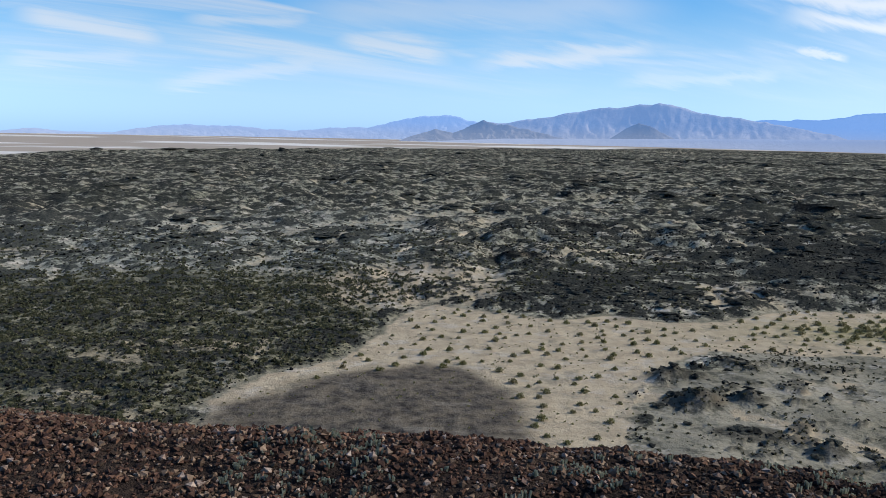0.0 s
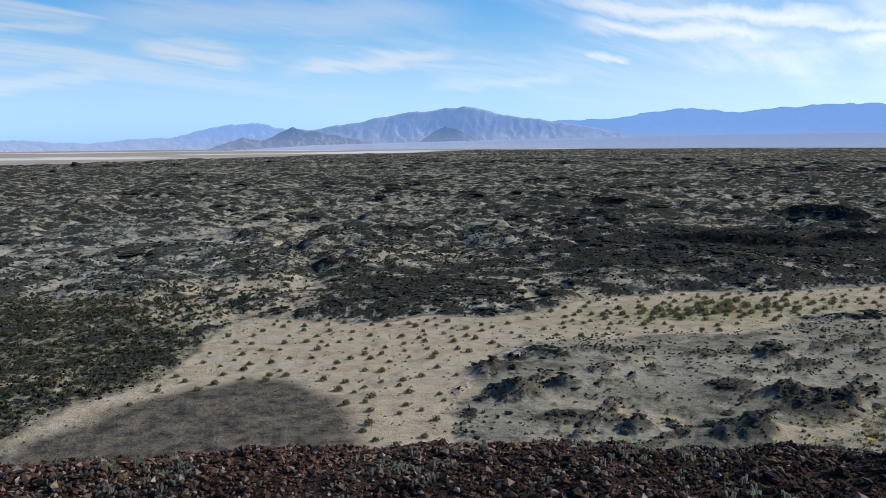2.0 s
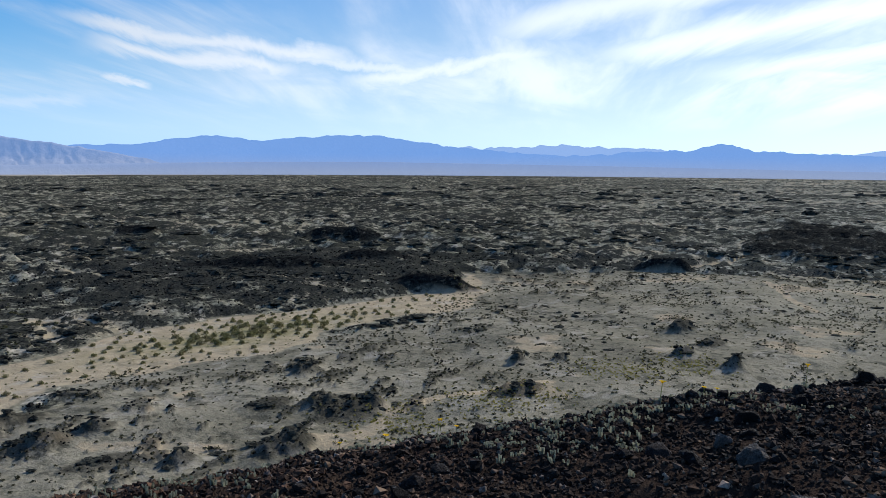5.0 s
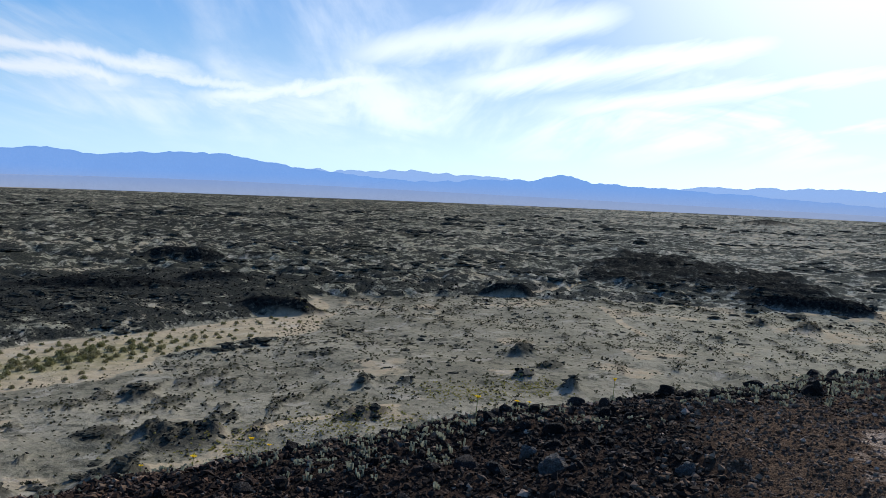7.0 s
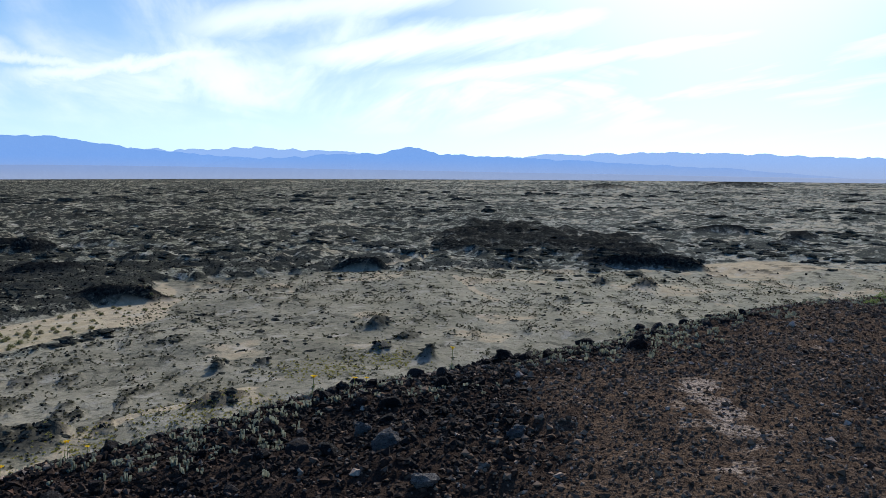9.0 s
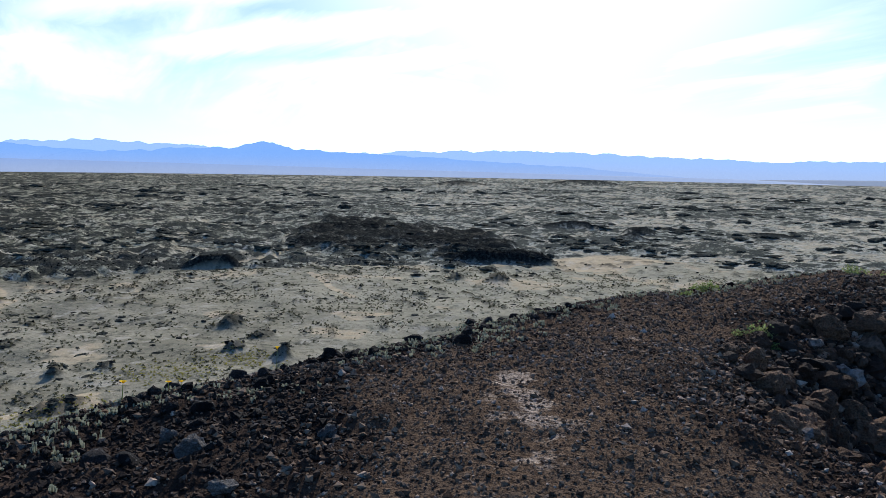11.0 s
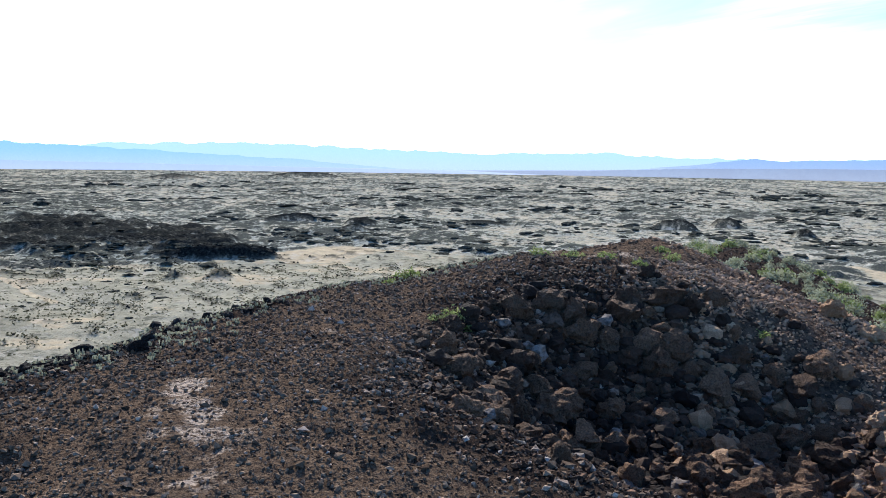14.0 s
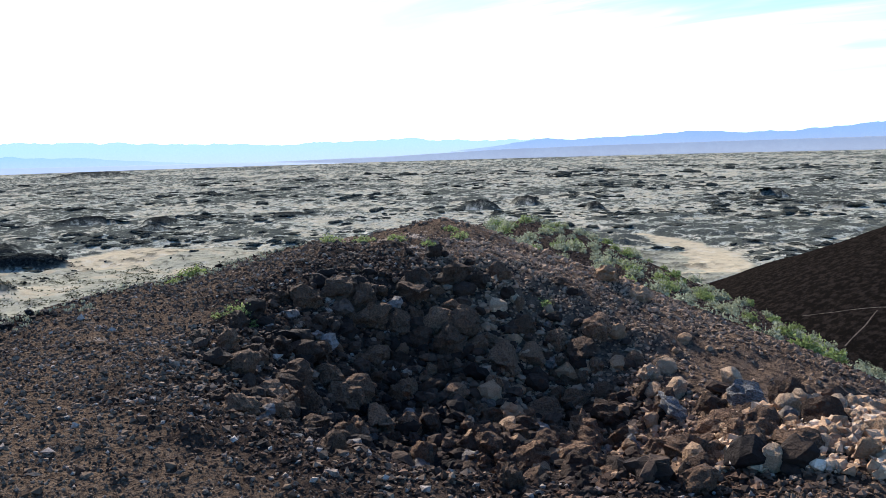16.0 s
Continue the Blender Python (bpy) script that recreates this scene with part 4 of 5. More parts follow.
def place_rocks(name, label, mat, seed, spots, group, base=None, flat=0.85):
    """spots: rows of x, y, size, sunk share."""
    rng = np.random.default_rng(seed)
    protos = [rock_mesh(name, seed * 10 + k, mat, base or ICO3) for k in range(min(6, len(spots)))]
    used = [False] * len(protos)
    for k, (x, y, size, sunk) in enumerate(spots):
        z = float(cone_at(np.array([x]), np.array([y]))[0][0])
        e = rng.uniform(0, 360, 3)
        m = pose(x, y, z + size * (0.55 - sunk), e[0] * 0.1, e[1] * 0.1, e[2])
        i = k % len(protos)
        if not used[i]:
            ob, used[i] = protos[i], True
        else:
            ob = protos[i].copy()
            scene.collection.objects.link(ob)
        ob.matrix_world = m @ Matrix.Diagonal((size, size * rng.uniform(0.8, 1.15), size * flat * rng.uniform(0.8, 1.15), 1))
        tagged(ob, label, "rock", group)


def hollow_rocks():
    rng = np.random.default_rng(31)
    spots = []
    while len(spots) < 290:
        x, y = rng.uniform(3.4, 10.5), rng.uniform(-5, 0.2)
        if rng.uniform() > hollow_share(x, y) or math.hypot(x, y) < 3.6:
            continue
        size = float(np.clip(0.092 * np.exp(0.42 * rng.normal()), 0.04, min(0.17, 0.023 * math.hypot(x - 1, y + 0.5))))
        if any(math.hypot(x - a, y - b) < 0.56 * (size + c) for a, b, c, _ in spots):
            continue
        spots.append((x, y, size, rng.uniform(0.1, 0.35)))
    return spots


def hollow_blocks():
    """Smaller blocks that fill the hollow between the large rocks."""
    rng = np.random.default_rng(36)
    x, y = rng.uniform(3.4, 10.5, 3400), rng.uniform(-5, 0.2, 3400)
    keep = rng.uniform(size=3400) < hollow_share(x, y)
    x, y = x[keep], y[keep]
    size = np.clip(0.045 * np.exp(0.4 * rng.normal(size=len(x))), 0.02, 0.1)
    z = cone_at(x, y)[0]
    v, f = stones(np.stack([x, y, z + 0.45 * size], -1), size, rng, ICO2, 0.16)
    ob = mesh_object("hollow_blocks", v, f, HOLLOW_STONE, flat=True)
    return tagged(ob, "dark brown jagged lava blocks heaped in the hollow", "stones", kind="stuff")


def hollow_stone_material():
    s = Shader("hollow_blocks", 0.85)
    s.bsdf.inputs["Specular IOR Level"].default_value = 0.05
    col = s.ramp(s.island(), [(0, (0.017, 0.012, 0.010)), (0.5, (0.053, 0.033, 0.023)), (0.92, (0.105, 0.065, 0.044)), (1, (0.24, 0.20, 0.175))])
    g = s.noise(22, 5, 0.65)
    return s.done(s.mix(s.span(g, 0.38, 0.68, 0, 0.7), col, (0.020, 0.015, 0.013)), g, 0.9, 0.03)


HOLLOW_STONE = hollow_stone_material()
hollow_blocks()
place_rocks("lava_rock", "rough dark brown lava rock lying in the hollow", DARK_ROCK, 41, hollow_rocks(), "rocks in the hollow")


def heap_rocks():
    rng = np.random.default_rng(33)
    spots = []
    while len(spots) < 230:
        a, r = radians(rng.uniform(121, 144)), rng.uniform(3.7, 6.6)
        x, y = 0.97 + r * math.sin(a), -0.76 + r * math.cos(a)
        size = float(np.clip(0.038 * np.exp(0.5 * rng.normal()), 0.02, 0.09))
        if r > 4.6 + 0.03 * (math.degrees(a) - 130) and rng.uniform() < 0.9:
            continue
        if any(math.hypot(x - p, y - q) < 0.7 * (size + c) for p, q, c, _ in spots):
            continue
        spots.append((x, y, size, rng.uniform(0.05, 0.3)))
    while len(spots) < 300:
        a, r = radians(rng.uniform(110, 129)), rng.uniform(5.3, 8.2)
        x, y = 0.97 + r * math.sin(a), -0.76 + r * math.cos(a)
        size = float(np.clip(0.062 * np.exp(0.4 * rng.normal()), 0.035, 0.12))
        if any(math.hypot(x - p, y - q) < 0.9 * (size + c) for p, q, c, _ in spots):
            continue
        spots.append((x, y, size, rng.uniform(0.1, 0.3)))
    return spots


def heap_stones():
    rng = np.random.default_rng(34)
    a, r = np.radians(rng.uniform(119, 144, 5000)), rng.uniform(3.7, 6.6, 5000)
    keep = rng.uniform(size=5000) < smooth(5.6, 4.5, r + 0.05 * (132 - np.degrees(a)))
    x, y = (0.97 + r * np.sin(a))[keep], (-0.76 + r * np.cos(a))[keep]
    size = np.minimum(0.020 * np.exp(0.5 * rng.normal(size=len(x))), 0.036)
    z = cone_at(x, y)[0]
    v, f = stones(np.stack([x, y, z + 0.6 * size], -1), size, rng, ICO1, 0.28)
    ob = mesh_object("brown_stones", v, f, BROWN_STONES, flat=True)
    return tagged(ob, "small sunlit orange brown cinder stones in a heap", "stones", kind="stuff")


def brown_stone_material():
    s = Shader("brown_stones", 0.85)
    col = s.ramp(s.island(), [(0, (0.22, 0.130, 0.076)), (0.4, (0.46, 0.288, 0.172)), (0.85, (0.58, 0.39, 0.250)), (1, (0.66, 0.52, 0.39))])
    g = s.noise(45, 4, 0.6)
    return s.done(s.mix(s.span(g, 0.4, 0.7, 0, 0.5), col, (0.10, 0.063, 0.045)), g, 0.8, 0.01)


BROWN_STONES = brown_stone_material()
heap_stones()
place_rocks("brown_rock", "sunlit orange brown lava rock in a heap", TAN_ROCK, 42, heap_rocks(), "brown rocks by the hollow", ICO2)


def pale_rocks():
    rng = np.random.default_rng(35)
    spots = [(3.9, 1.75, 0.065, 0.15), (4.1, 2.0, 0.05, 0.1), (4.2, 1.2, 0.045, 0.1), (3.4, 1.3, 0.055, 0.2)]
    for k in range(26):
        a, r = radians(rng.uniform(103, 137)), rng.uniform(5.0, 8.2)
        spots.append((r * math.sin(a), r * math.cos(a), float(rng.uniform(0.022, 0.05)), 0.25))
    return spots


place_rocks("pale_rock", "pale grey weathered lava rock on dark cinders", PALE_ROCK, 43, pale_rocks(), "pale rocks")


def edge_rocks():
    """Black rocks between the trail and the outer edge."""
    rng = np.random.default_rng(37)
    spots = []
    while len(spots) < 130:
        x, y = rng.uniform(2.2, 9.5), rng.uniform(-0.2, 3.3)
        edge = float(inside(OUTER, np.array([x]), np.array([y]))[0])
        off = abs(float(beside(TRAIL, np.array([x]), np.array([y]))[0]))
        if edge > 0.15 or off < 0.6 or rng.uniform() > smooth(-2.2, -0.2, edge) * smooth(0.4, 1.4, off):
            continue
        size = float(np.clip(0.030 * np.exp(0.45 * rng.normal()), 0.02, 0.05) * (0.8 + 0.06 * math.hypot(x, y)))
        if any(math.hypot(x - a, y - b) < 0.8 * (size + c) for a, b, c, _ in spots):
            continue
        spots.append((x, y, size, rng.uniform(0.1, 0.3)))
    return spots


BLACK_ROCK = block_material("black_lava_rock", [(0, (0.016, 0.014, 0.014)), (0.6, (0.040, 0.033, 0.031)), (1, (0.075, 0.062, 0.057))], 0.45, (0.012, 0.010, 0.010))
place_rocks("black_rock", "black jagged lava rock near the rim's outer edge", BLACK_ROCK, 44, edge_rocks(), "black rocks by the trail", ICO2)
place_rocks("pale_slab", "pale grey lava slab lying on dark soil", PALE_ROCK, 45,
            [(6.5, -4.5, 0.13, 0.15), (6.15, -4.95, 0.15, 0.15), (6.45, -4.1, 0.08, 0.1), (6.2, -3.85, 0.08, 0.1), (8.1, -2.84, 0.07, 0.1)], "pale slabs", None, 0.5)
place_rocks("brown_boulder", "large rough brown lava boulder by the hollow", TAN_ROCK, 46,
            [(5.75, -4.1, 0.13, 0.2), (7.05, -3.35, 0.12, 0.15), (7.1, -4.66, 0.10, 0.15), (8.6, -5.5, 0.11, 0.2), (9.0, -5.3, 0.12, 0.2)], "brown boulders")


# ---- plants ----
def leaf_material(name, a, b, dry):
    s = Shader(name, 0.8)
    col = s.mix(s.island(), a, b)
    col = s.mix(s.span(s.random(), 0.4, 1.0, 0, 0.6), col, dry)
    s.done(col)
    thin = s.tree.nodes.new("ShaderNodeBsdfTranslucent")
    s.put(col, thin.inputs["Color"])
    both = s.tree.nodes.new("ShaderNodeMixShader")
    both.inputs[0].default_value = 0.45
    link(s.tree, s.bsdf.outputs[0], both.inputs[1])
    link(s.tree, thin.outputs[0], both.inputs[2])
    link(s.tree, both.outputs[0], s.tree.nodes["Material Output"].inputs["Surface"])
    return s.mat


CREOSOTE = leaf_material("olive_leaves", (0.15, 0.145, 0.06), (0.25, 0.235, 0.11), (0.24, 0.205, 0.125))
SILVER = leaf_material("silver_green_leaves", (0.17, 0.18, 0.105), (0.39, 0.39, 0.275), (0.32, 0.32, 0.19))
LIME = leaf_material("bright_green_leaves", (0.13, 0.165, 0.05), (0.26, 0.30, 0.11), (0.25, 0.27, 0.12))
STRAW = leaf_material("pale_dry_stalks", (0.17, 0.185, 0.125), (0.31, 0.32, 0.245), (0.25, 0.245, 0.18))
TWIG = leaf_material("grey_twigs", (0.07, 0.055, 0.04), (0.13, 0.10, 0.075), (0.10, 0.08, 0.06))
YELLOW = leaf_material("yellow_petals", (0.85, 0.55, 0.02), (0.9, 0.62, 0.03), (0.85, 0.6, 0.02))


def leaves(rng, n, rx, rz, size, spread=1.0):
    """Small pointed leaves through an uneven dome of radius rx and height rz."""
    d = rng.normal(size=(n, 3))
    d /= np.linalg.norm(d, axis=1)[:, None]
    d[:, 2] = np.abs(d[:, 2])
    a = np.arctan2(d[:, 1], d[:, 0])
    lobes = 0.78 + 0.22 * np.sin(a * 3 + rng.uniform(0, 6)) * rng.uniform(0.5, 1) + 0.18 * np.sin(a * 5 + d[:, 2] * 4 + rng.uniform(0, 6))
    rad = rng.uniform(0.45, 1.0, n) ** 0.6 * lobes
    c = d * rad[:, None] * np.array([rx, rx, rz]) + np.array([0, 0, 0.12 * rz])
    t = turns(n, rng)
    s = size * rng.uniform(0.6, 1.4, (n, 1))
    u, v = t[:, :, 0] * s, t[:, :, 1] * s * 0.55
    p = np.stack([c - u, c + v, c + u, c - v], 1).reshape(-1, 3)
    f = np.arange(n * 4).reshape(n, 4)
    return p, f


def stems(rng, n, rx, rz, thick):
    """Bent tapered stems that fan out from the foot."""
    vs, fs = [], []
    for k in range(n):
        a = rng.uniform(0, 2 * math.pi)
        lean = rng.uniform(0.2, 0.95)
        tip = np.array([math.cos(a) * rx * lean, math.sin(a) * rx * lean, rz * rng.uniform(0.6, 0.95)])
        mid = tip * 0.5 + np.array([0, 0, 0.1 * rz]) + rng.normal(size=3) * 0.05 * rx
        o = len(vs)
        for c, w in ((np.zeros(3), thick), (mid, thick * 0.6), (tip, thick * 0.2)):
            for q in range(3):
                b = a + q * 2.1
                vs.append(c + np.array([math.cos(b) * w, math.sin(b) * w, 0]))
        for lev in range(2):
            for q in range(3):
                i, j = o + lev * 3 + q, o + lev * 3 + (q + 1) % 3
                fs.append((i, j, j + 3, i + 3))
    return np.array(vs), np.array(fs)


def shrub(name, seed, rx, rz, n, size, leaf, label):
    """A bush: stems under an empty, with its foliage."""
    rng = np.random.default_rng(seed)
    top = tagged(new(name), label, "bush")
    v, f = stems(rng, 9, rx, rz, 0.025 * rx)
    a = mesh_object("stems", v, f, TWIG, flat=True)
    v, f = leaves(rng, n, rx, rz, size)
    b = mesh_object("foliage", v, f, leaf, flat=True)
    a.parent = b.parent = top
    return top


def plant_out(protos, spots, group):
    """Places the bushes and their copies. spots: rows of x, y, z, scale."""
    rng = random.Random(len(spots))
    for k, (x, y, z, size) in enumerate(spots):
        i = k % len(protos)
        m = pose(x, y, z, 0, 0, rng.uniform(0, 360))
        ob = protos[i] if k < len(protos) else copy_thing(protos[i], m)
        ob.matrix_basis = m @ Matrix.Diagonal((size, size, size * rng.uniform(0.85, 1.15), 1))
        ob["group"] = group


def sand_bushes():
    rng = np.random.default_rng(61)
    spots = []
    while len(spots) < 300:
        x, y = rng.uniform(-40, 360), rng.uniform(185, 372)
        d = float(inside(SAND, np.array([x]), np.array([y]))[0])
        if d < 3 or inside(APRON, np.array([x]), np.array([y]))[0] > 4:
            continue
        clump = math.exp(-((x - 195) / 50) ** 2 - ((y - 310) / 18) ** 2)
        if rng.uniform() > 0.45 + clump:
            continue
        if any((x - p[0]) ** 2 + (y - p[1]) ** 2 < (5.2 - 2.6 * clump) ** 2 for p in spots):
            continue
        z = float(plain_at(np.array([x]), np.array([y]))["height"][0])
        spots.append((x, y, z - 0.05, rng.uniform(0.75, 1.3) * (1 + 0.75 * clump)))
    return spots


SAND_SPOTS = sand_bushes()
plant_out([shrub("desert_bush", 300 + k, 1.25, 1.25, 330, 0.16, CREOSOTE, "olive green creosote bush on pale sand") for k in range(4)],
          SAND_SPOTS, "bushes on the sand")


def scrub(name, label, mat, seed, count, area, size, test):
    """Far small scrub, joined into one object."""
    rng = np.random.default_rng(seed)
    x, y = rng.uniform(area[0], area[1], count), rng.uniform(area[2], area[3], count)
    keep = test(x, y, rng)
    x, y = x[keep], y[keep]
    z = plain_at(x, y)["height"]
    k = 14
    d = rng.normal(size=(len(x), k, 3))
    d /= np.linalg.norm(d, axis=2)[..., None]
    d[..., 2] = np.abs(d[..., 2])
    s = size * rng.uniform(0.5, 1.3, len(x))
    c = d * (s[:, None] * rng.uniform(0.4, 1, (len(x), k)))[..., None] + np.stack([x, y, z], -1)[:, None, :]
    t = turns(len(x) * k, rng).reshape(len(x), k, 3, 3)
    w = (s[:, None] * rng.uniform(0.35, 0.7, (len(x), k)))[..., None]
    p = np.stack([c - t[..., 0] * w, c + t[..., 0] * w * 0.5 + t[..., 1] * w * 0.7, c + t[..., 0] * w * 0.5 - t[..., 1] * w * 0.7], 2)
    ob = mesh_object(name, p.reshape(-1, 3), np.arange(len(x) * k * 3).reshape(-1, 3), mat, flat=True)
    return tagged(ob, label, "scrub", kind="stuff")


def gravel_test(x, y, rng):
    d = inside(PAVEMENT, x, y)
    return (d > 0) & (rng.uniform(size=len(x)) < 0.07 + 0.4 * smooth(0.54, 0.63, fbm(0.5 * x, y, 22, 4, 120)) + smooth(0.57, 0.63, fbm(0.6 * x + 0.5 * y, 1.5 * y - 0.9 * x, 10, 4, 7))) & (np.hypot(x, y) > 150)


def sand_test(x, y, rng):
    return (inside(SAND, x, y) > 1) & ((inside(APRON, x, y) < 8) | (rng.uniform(size=len(x)) < 0.4))


def lava_test(x, y, rng):
    return (inside(SAND, x, y) < -4) & (inside(PAVEMENT, x, y) < -8) & (inside(BLACK, x, y) < 0) & (rng.uniform(size=len(x)) < 0.12 + 0.88 * plain_at(x, y)["scrubby"])


DARK_SCRUB = leaf_material("dark_scrub", (0.045, 0.045, 0.028), (0.110, 0.105, 0.064), (0.09, 0.082, 0.054))
OLIVE_SCRUB = leaf_material("olive_scrub", (0.045, 0.048, 0.026), (0.140, 0.132, 0.076), (0.105, 0.098, 0.062))
scrub("gravel_scrub", "small dark desert scrub dotted over grey gravel", DARK_SCRUB, 71, 52000, (30, 580, -60, 330), 0.5, gravel_test)
scrub("sand_scrub", "small dry scrub dotted over pale sand", CREOSOTE, 72, 2600, (-60, 400, 180, 400), 0.42, sand_test)
scrub("lava_scrub", "olive scrub growing between the lava lumps", OLIVE_SCRUB, 73, 26000, (-330, 130, 190, 560), 1.0, lava_test)


def yellow_test(x, y, rng):
    d = np.zeros(len(x))
    for px, py, rad in ((250, 158, 13), (272, 148, 12), (154, 173, 13), (185, 165, 12), (203, 158, 9)):
        d = np.maximum(d, np.exp(-((x - px) ** 2 + (y - py) ** 2) / rad ** 2))
    return rng.uniform(size=len(x)) < 0.7 * d


GOLD = leaf_material("yellow_green_herbs", (0.22, 0.20, 0.06), (0.36, 0.32, 0.08), (0.30, 0.27, 0.1))
scrub("yellow_herbs", "low yellow green flowering herbs on grey gravel", GOLD, 74, 12000, (110, 320, 120, 200), 0.42, yellow_test)


def ridge_bushes():
    """Brittlebush on the rim beyond the hollow, thickest along the lip of the crater."""
    rng = np.random.default_rng(81)
    spots = []
    while len(spots) < 200:
        a, r = radians(rng.uniform(109, 139)), 9.5 * math.exp(rng.uniform(0, 1.65))
        x, y = 0.95 + r * math.sin(a), -0.7 + r * math.cos(a)
        s, q = along_rim(x, y)
        out = float(inside(OUTER, np.array([x]), np.array([y]))[0])
        thick = 0.10 + 0.9 * float(smooth(0.5, 3.0, q - 0.02 * s)) + 0.5 * float(smooth(18, 28, s))
        if out > -0.3 or q > 13 or (s < 20 and q < 2.2) or (r < 12.5 and q < 3.4) or rng.uniform() > thick * (0.35 + 0.65 * float(smooth(0.42, 0.55, fbm(np.array([x]), np.array([y]), 5.0, 2, 94))[0])):
            continue
        size = rng.uniform(0.5, 1.15) * (0.72 + 0.012 * r)
        if any((x - p[0]) ** 2 + (y - p[1]) ** 2 < (0.36 * (size + p[3])) ** 2 for p in spots):
            continue
        z = float(cone_at(np.array([x]), np.array([y]))[0][0])
        spots.append((x, y, z - 0.04, size))
    return spots


def lava_boulders():
    """Blocks and slabs strewn over the lava field."""
    rng = np.random.default_rng(77)
    a = np.radians(rng.uniform(-34, 100, 90000))
    r = 190 * np.exp(rng.uniform(0, 1, 90000) ** 0.8 * 1.2)
    x, y = r * np.sin(a), r * np.cos(a)
    share = plain_at(x, y)
    h, lava = share["height"], np.maximum(share["lava"], share["rock"])
    keep = (rng.uniform(size=len(x)) < 0.6 * lava * (1 - 0.5 * share["green"])) & (lava > 0.3)
    x, y, h, r = x[keep], y[keep], h[keep], r[keep]
    size = 0.36 * np.exp(0.4 * rng.normal(size=len(x))) * (r / 330) ** 0.4
    v, f = stones(np.stack([x, y, h + 0.2 * size], -1), size, rng, octa(), 0.3)
    ob = mesh_object("lava_blocks", v, f, LAVA_BLOCK, flat=True)
    return tagged(ob, "black broken lava blocks strewn over the plain", "stones", kind="stuff")


def lava_block_material():
    s = Shader("black_lava_blocks", 0.85)
    col = s.ramp(s.island(), [(0, (0.005, 0.005, 0.006)), (0.6, (0.014, 0.013, 0.013)), (1, (0.042, 0.040, 0.034))])
    return s.done(s.mix(s.span(s.noise(2.0, 3), 0.4, 0.7, 0, 0.5), col, (0.03, 0.031, 0.022)))


LAVA_BLOCK = lava_block_material()
lava_boulders()


def lava_mounds(name, label, seed, x, y, size, low, high):
    """Low broken mounds of lava, wider than high, joined into one object."""
    rng = np.random.default_rng(seed)
    h = plain_at(x, y)["height"]
    v, f = ICO2
    n, m = len(x), len(v)
    shape = rng.uniform(0.6, 1.4, (n, 1, 3)) * (1 + 0.22 * rng.normal(size=(n, m, 1))).clip(0.5, 1.6)
    q = v[None] * shape * size[:, None, None]
    q[:, :, 2] *= rng.uniform(low, high, (n, 1))
    turn = rng.uniform(0, 6.28, (n, 1))
    px = q[:, :, 0] * np.cos(turn) - q[:, :, 1] * np.sin(turn) + x[:, None]
    py = q[:, :, 0] * np.sin(turn) + q[:, :, 1] * np.cos(turn) + y[:, None]
    p = np.stack([px, py, q[:, :, 2] + h[:, None]], -1).reshape(-1, 3)
    faces = f[v[f].mean(1)[:, 2] > -0.1]
    faces = (faces[None] + (np.arange(n) * m)[:, None, None]).reshape(-1, 3)
    ob = mesh_object(name, p, faces, LAVA_MOUND, flat=True)
    return tagged(ob, label, "lava mounds", kind="stuff")


def lava_mound_material():
    s = Shader("black_lava_mounds", 0.95)
    col = s.mix(s.span(s.noise(0.5, 5, 0.7), 0.4, 0.62), (0.014, 0.0145, 0.014), (0.075, 0.074, 0.058))
    return s.done(col, s.noise(0.9, 4, 0.7), 0.9, 0.6)


LAVA_MOUND = lava_mound_material()


def far_mounds():
    rng = np.random.default_rng(78)
    n = 30000
    a, r = np.radians(rng.uniform(-34, 141, n)), 330 * np.exp(rng.uniform(0, 1, n) ** 0.9 * 2.0)
    x, y = r * np.sin(a), r * np.cos(a)
    share = plain_at(x, y)
    zone, black = share["field"] * (1 - 0.8 * share["sand"]) * (1 - share["scrubby"]), share["black"]
    clump = 0.03 + 0.9 * smooth(0.5, 0.66, fbm(x, y, 90, 4, 133)) + 0.5 * (black > 0.5) * smooth(0.45, 0.6, fbm(x, y, 40, 3, 134))
    keep = rng.uniform(size=n) < clump * smooth(0.2, 0.6, zone) * np.where(np.degrees(a) < 8, 0.3, np.where(np.degrees(a) > 62, 0.75, 0.85))
    x, y, r = x[keep], y[keep], r[keep]
    size = 2.9 * np.exp(0.5 * rng.normal(size=len(x))) * (r / 600) ** 0.6
    lava_mounds("lava_mounds", "low black lava mounds scattered over the plain", 79, x, y, np.minimum(size, 0.0095 * r), 0.14, 0.36)


def gravel_mounds():
    rng = np.random.default_rng(80)
    x, y = rng.uniform(50, 620, 4200), rng.uniform(20, 330, 4200)
    keep = (inside(PAVEMENT, x, y) > 4) & (inside(SAND, x, y) < -3)
    keep &= rng.uniform(size=4200) < 0.01 + 0.35 * smooth(0.58, 0.70, fbm(0.6 * x, y, 38, 4, 135)) + 0.25 * smooth(40, 5, inside(PAVEMENT, x, y))
    x, y = x[keep], y[keep]
    size = 1.1 * np.exp(0.5 * rng.normal(size=len(x))) * (np.hypot(x, y) / 300) ** 0.5
    for ox, oy, rad, height in OUTCROPS:
        k = int(rad * 0.9)
        x, y = np.concatenate([x, ox + 0.5 * rad * rng.normal(size=k)]), np.concatenate([y, oy + 0.35 * rad * rng.normal(size=k)])
        size = np.concatenate([size, rng.uniform(0.9, 2.4, k)])
    lava_mounds("dark_outcrops", "small dark rocky outcrops in the grey gravel", 82, x, y, np.minimum(size, 1.7), 0.2, 0.45)


far_mounds()
gravel_mounds()

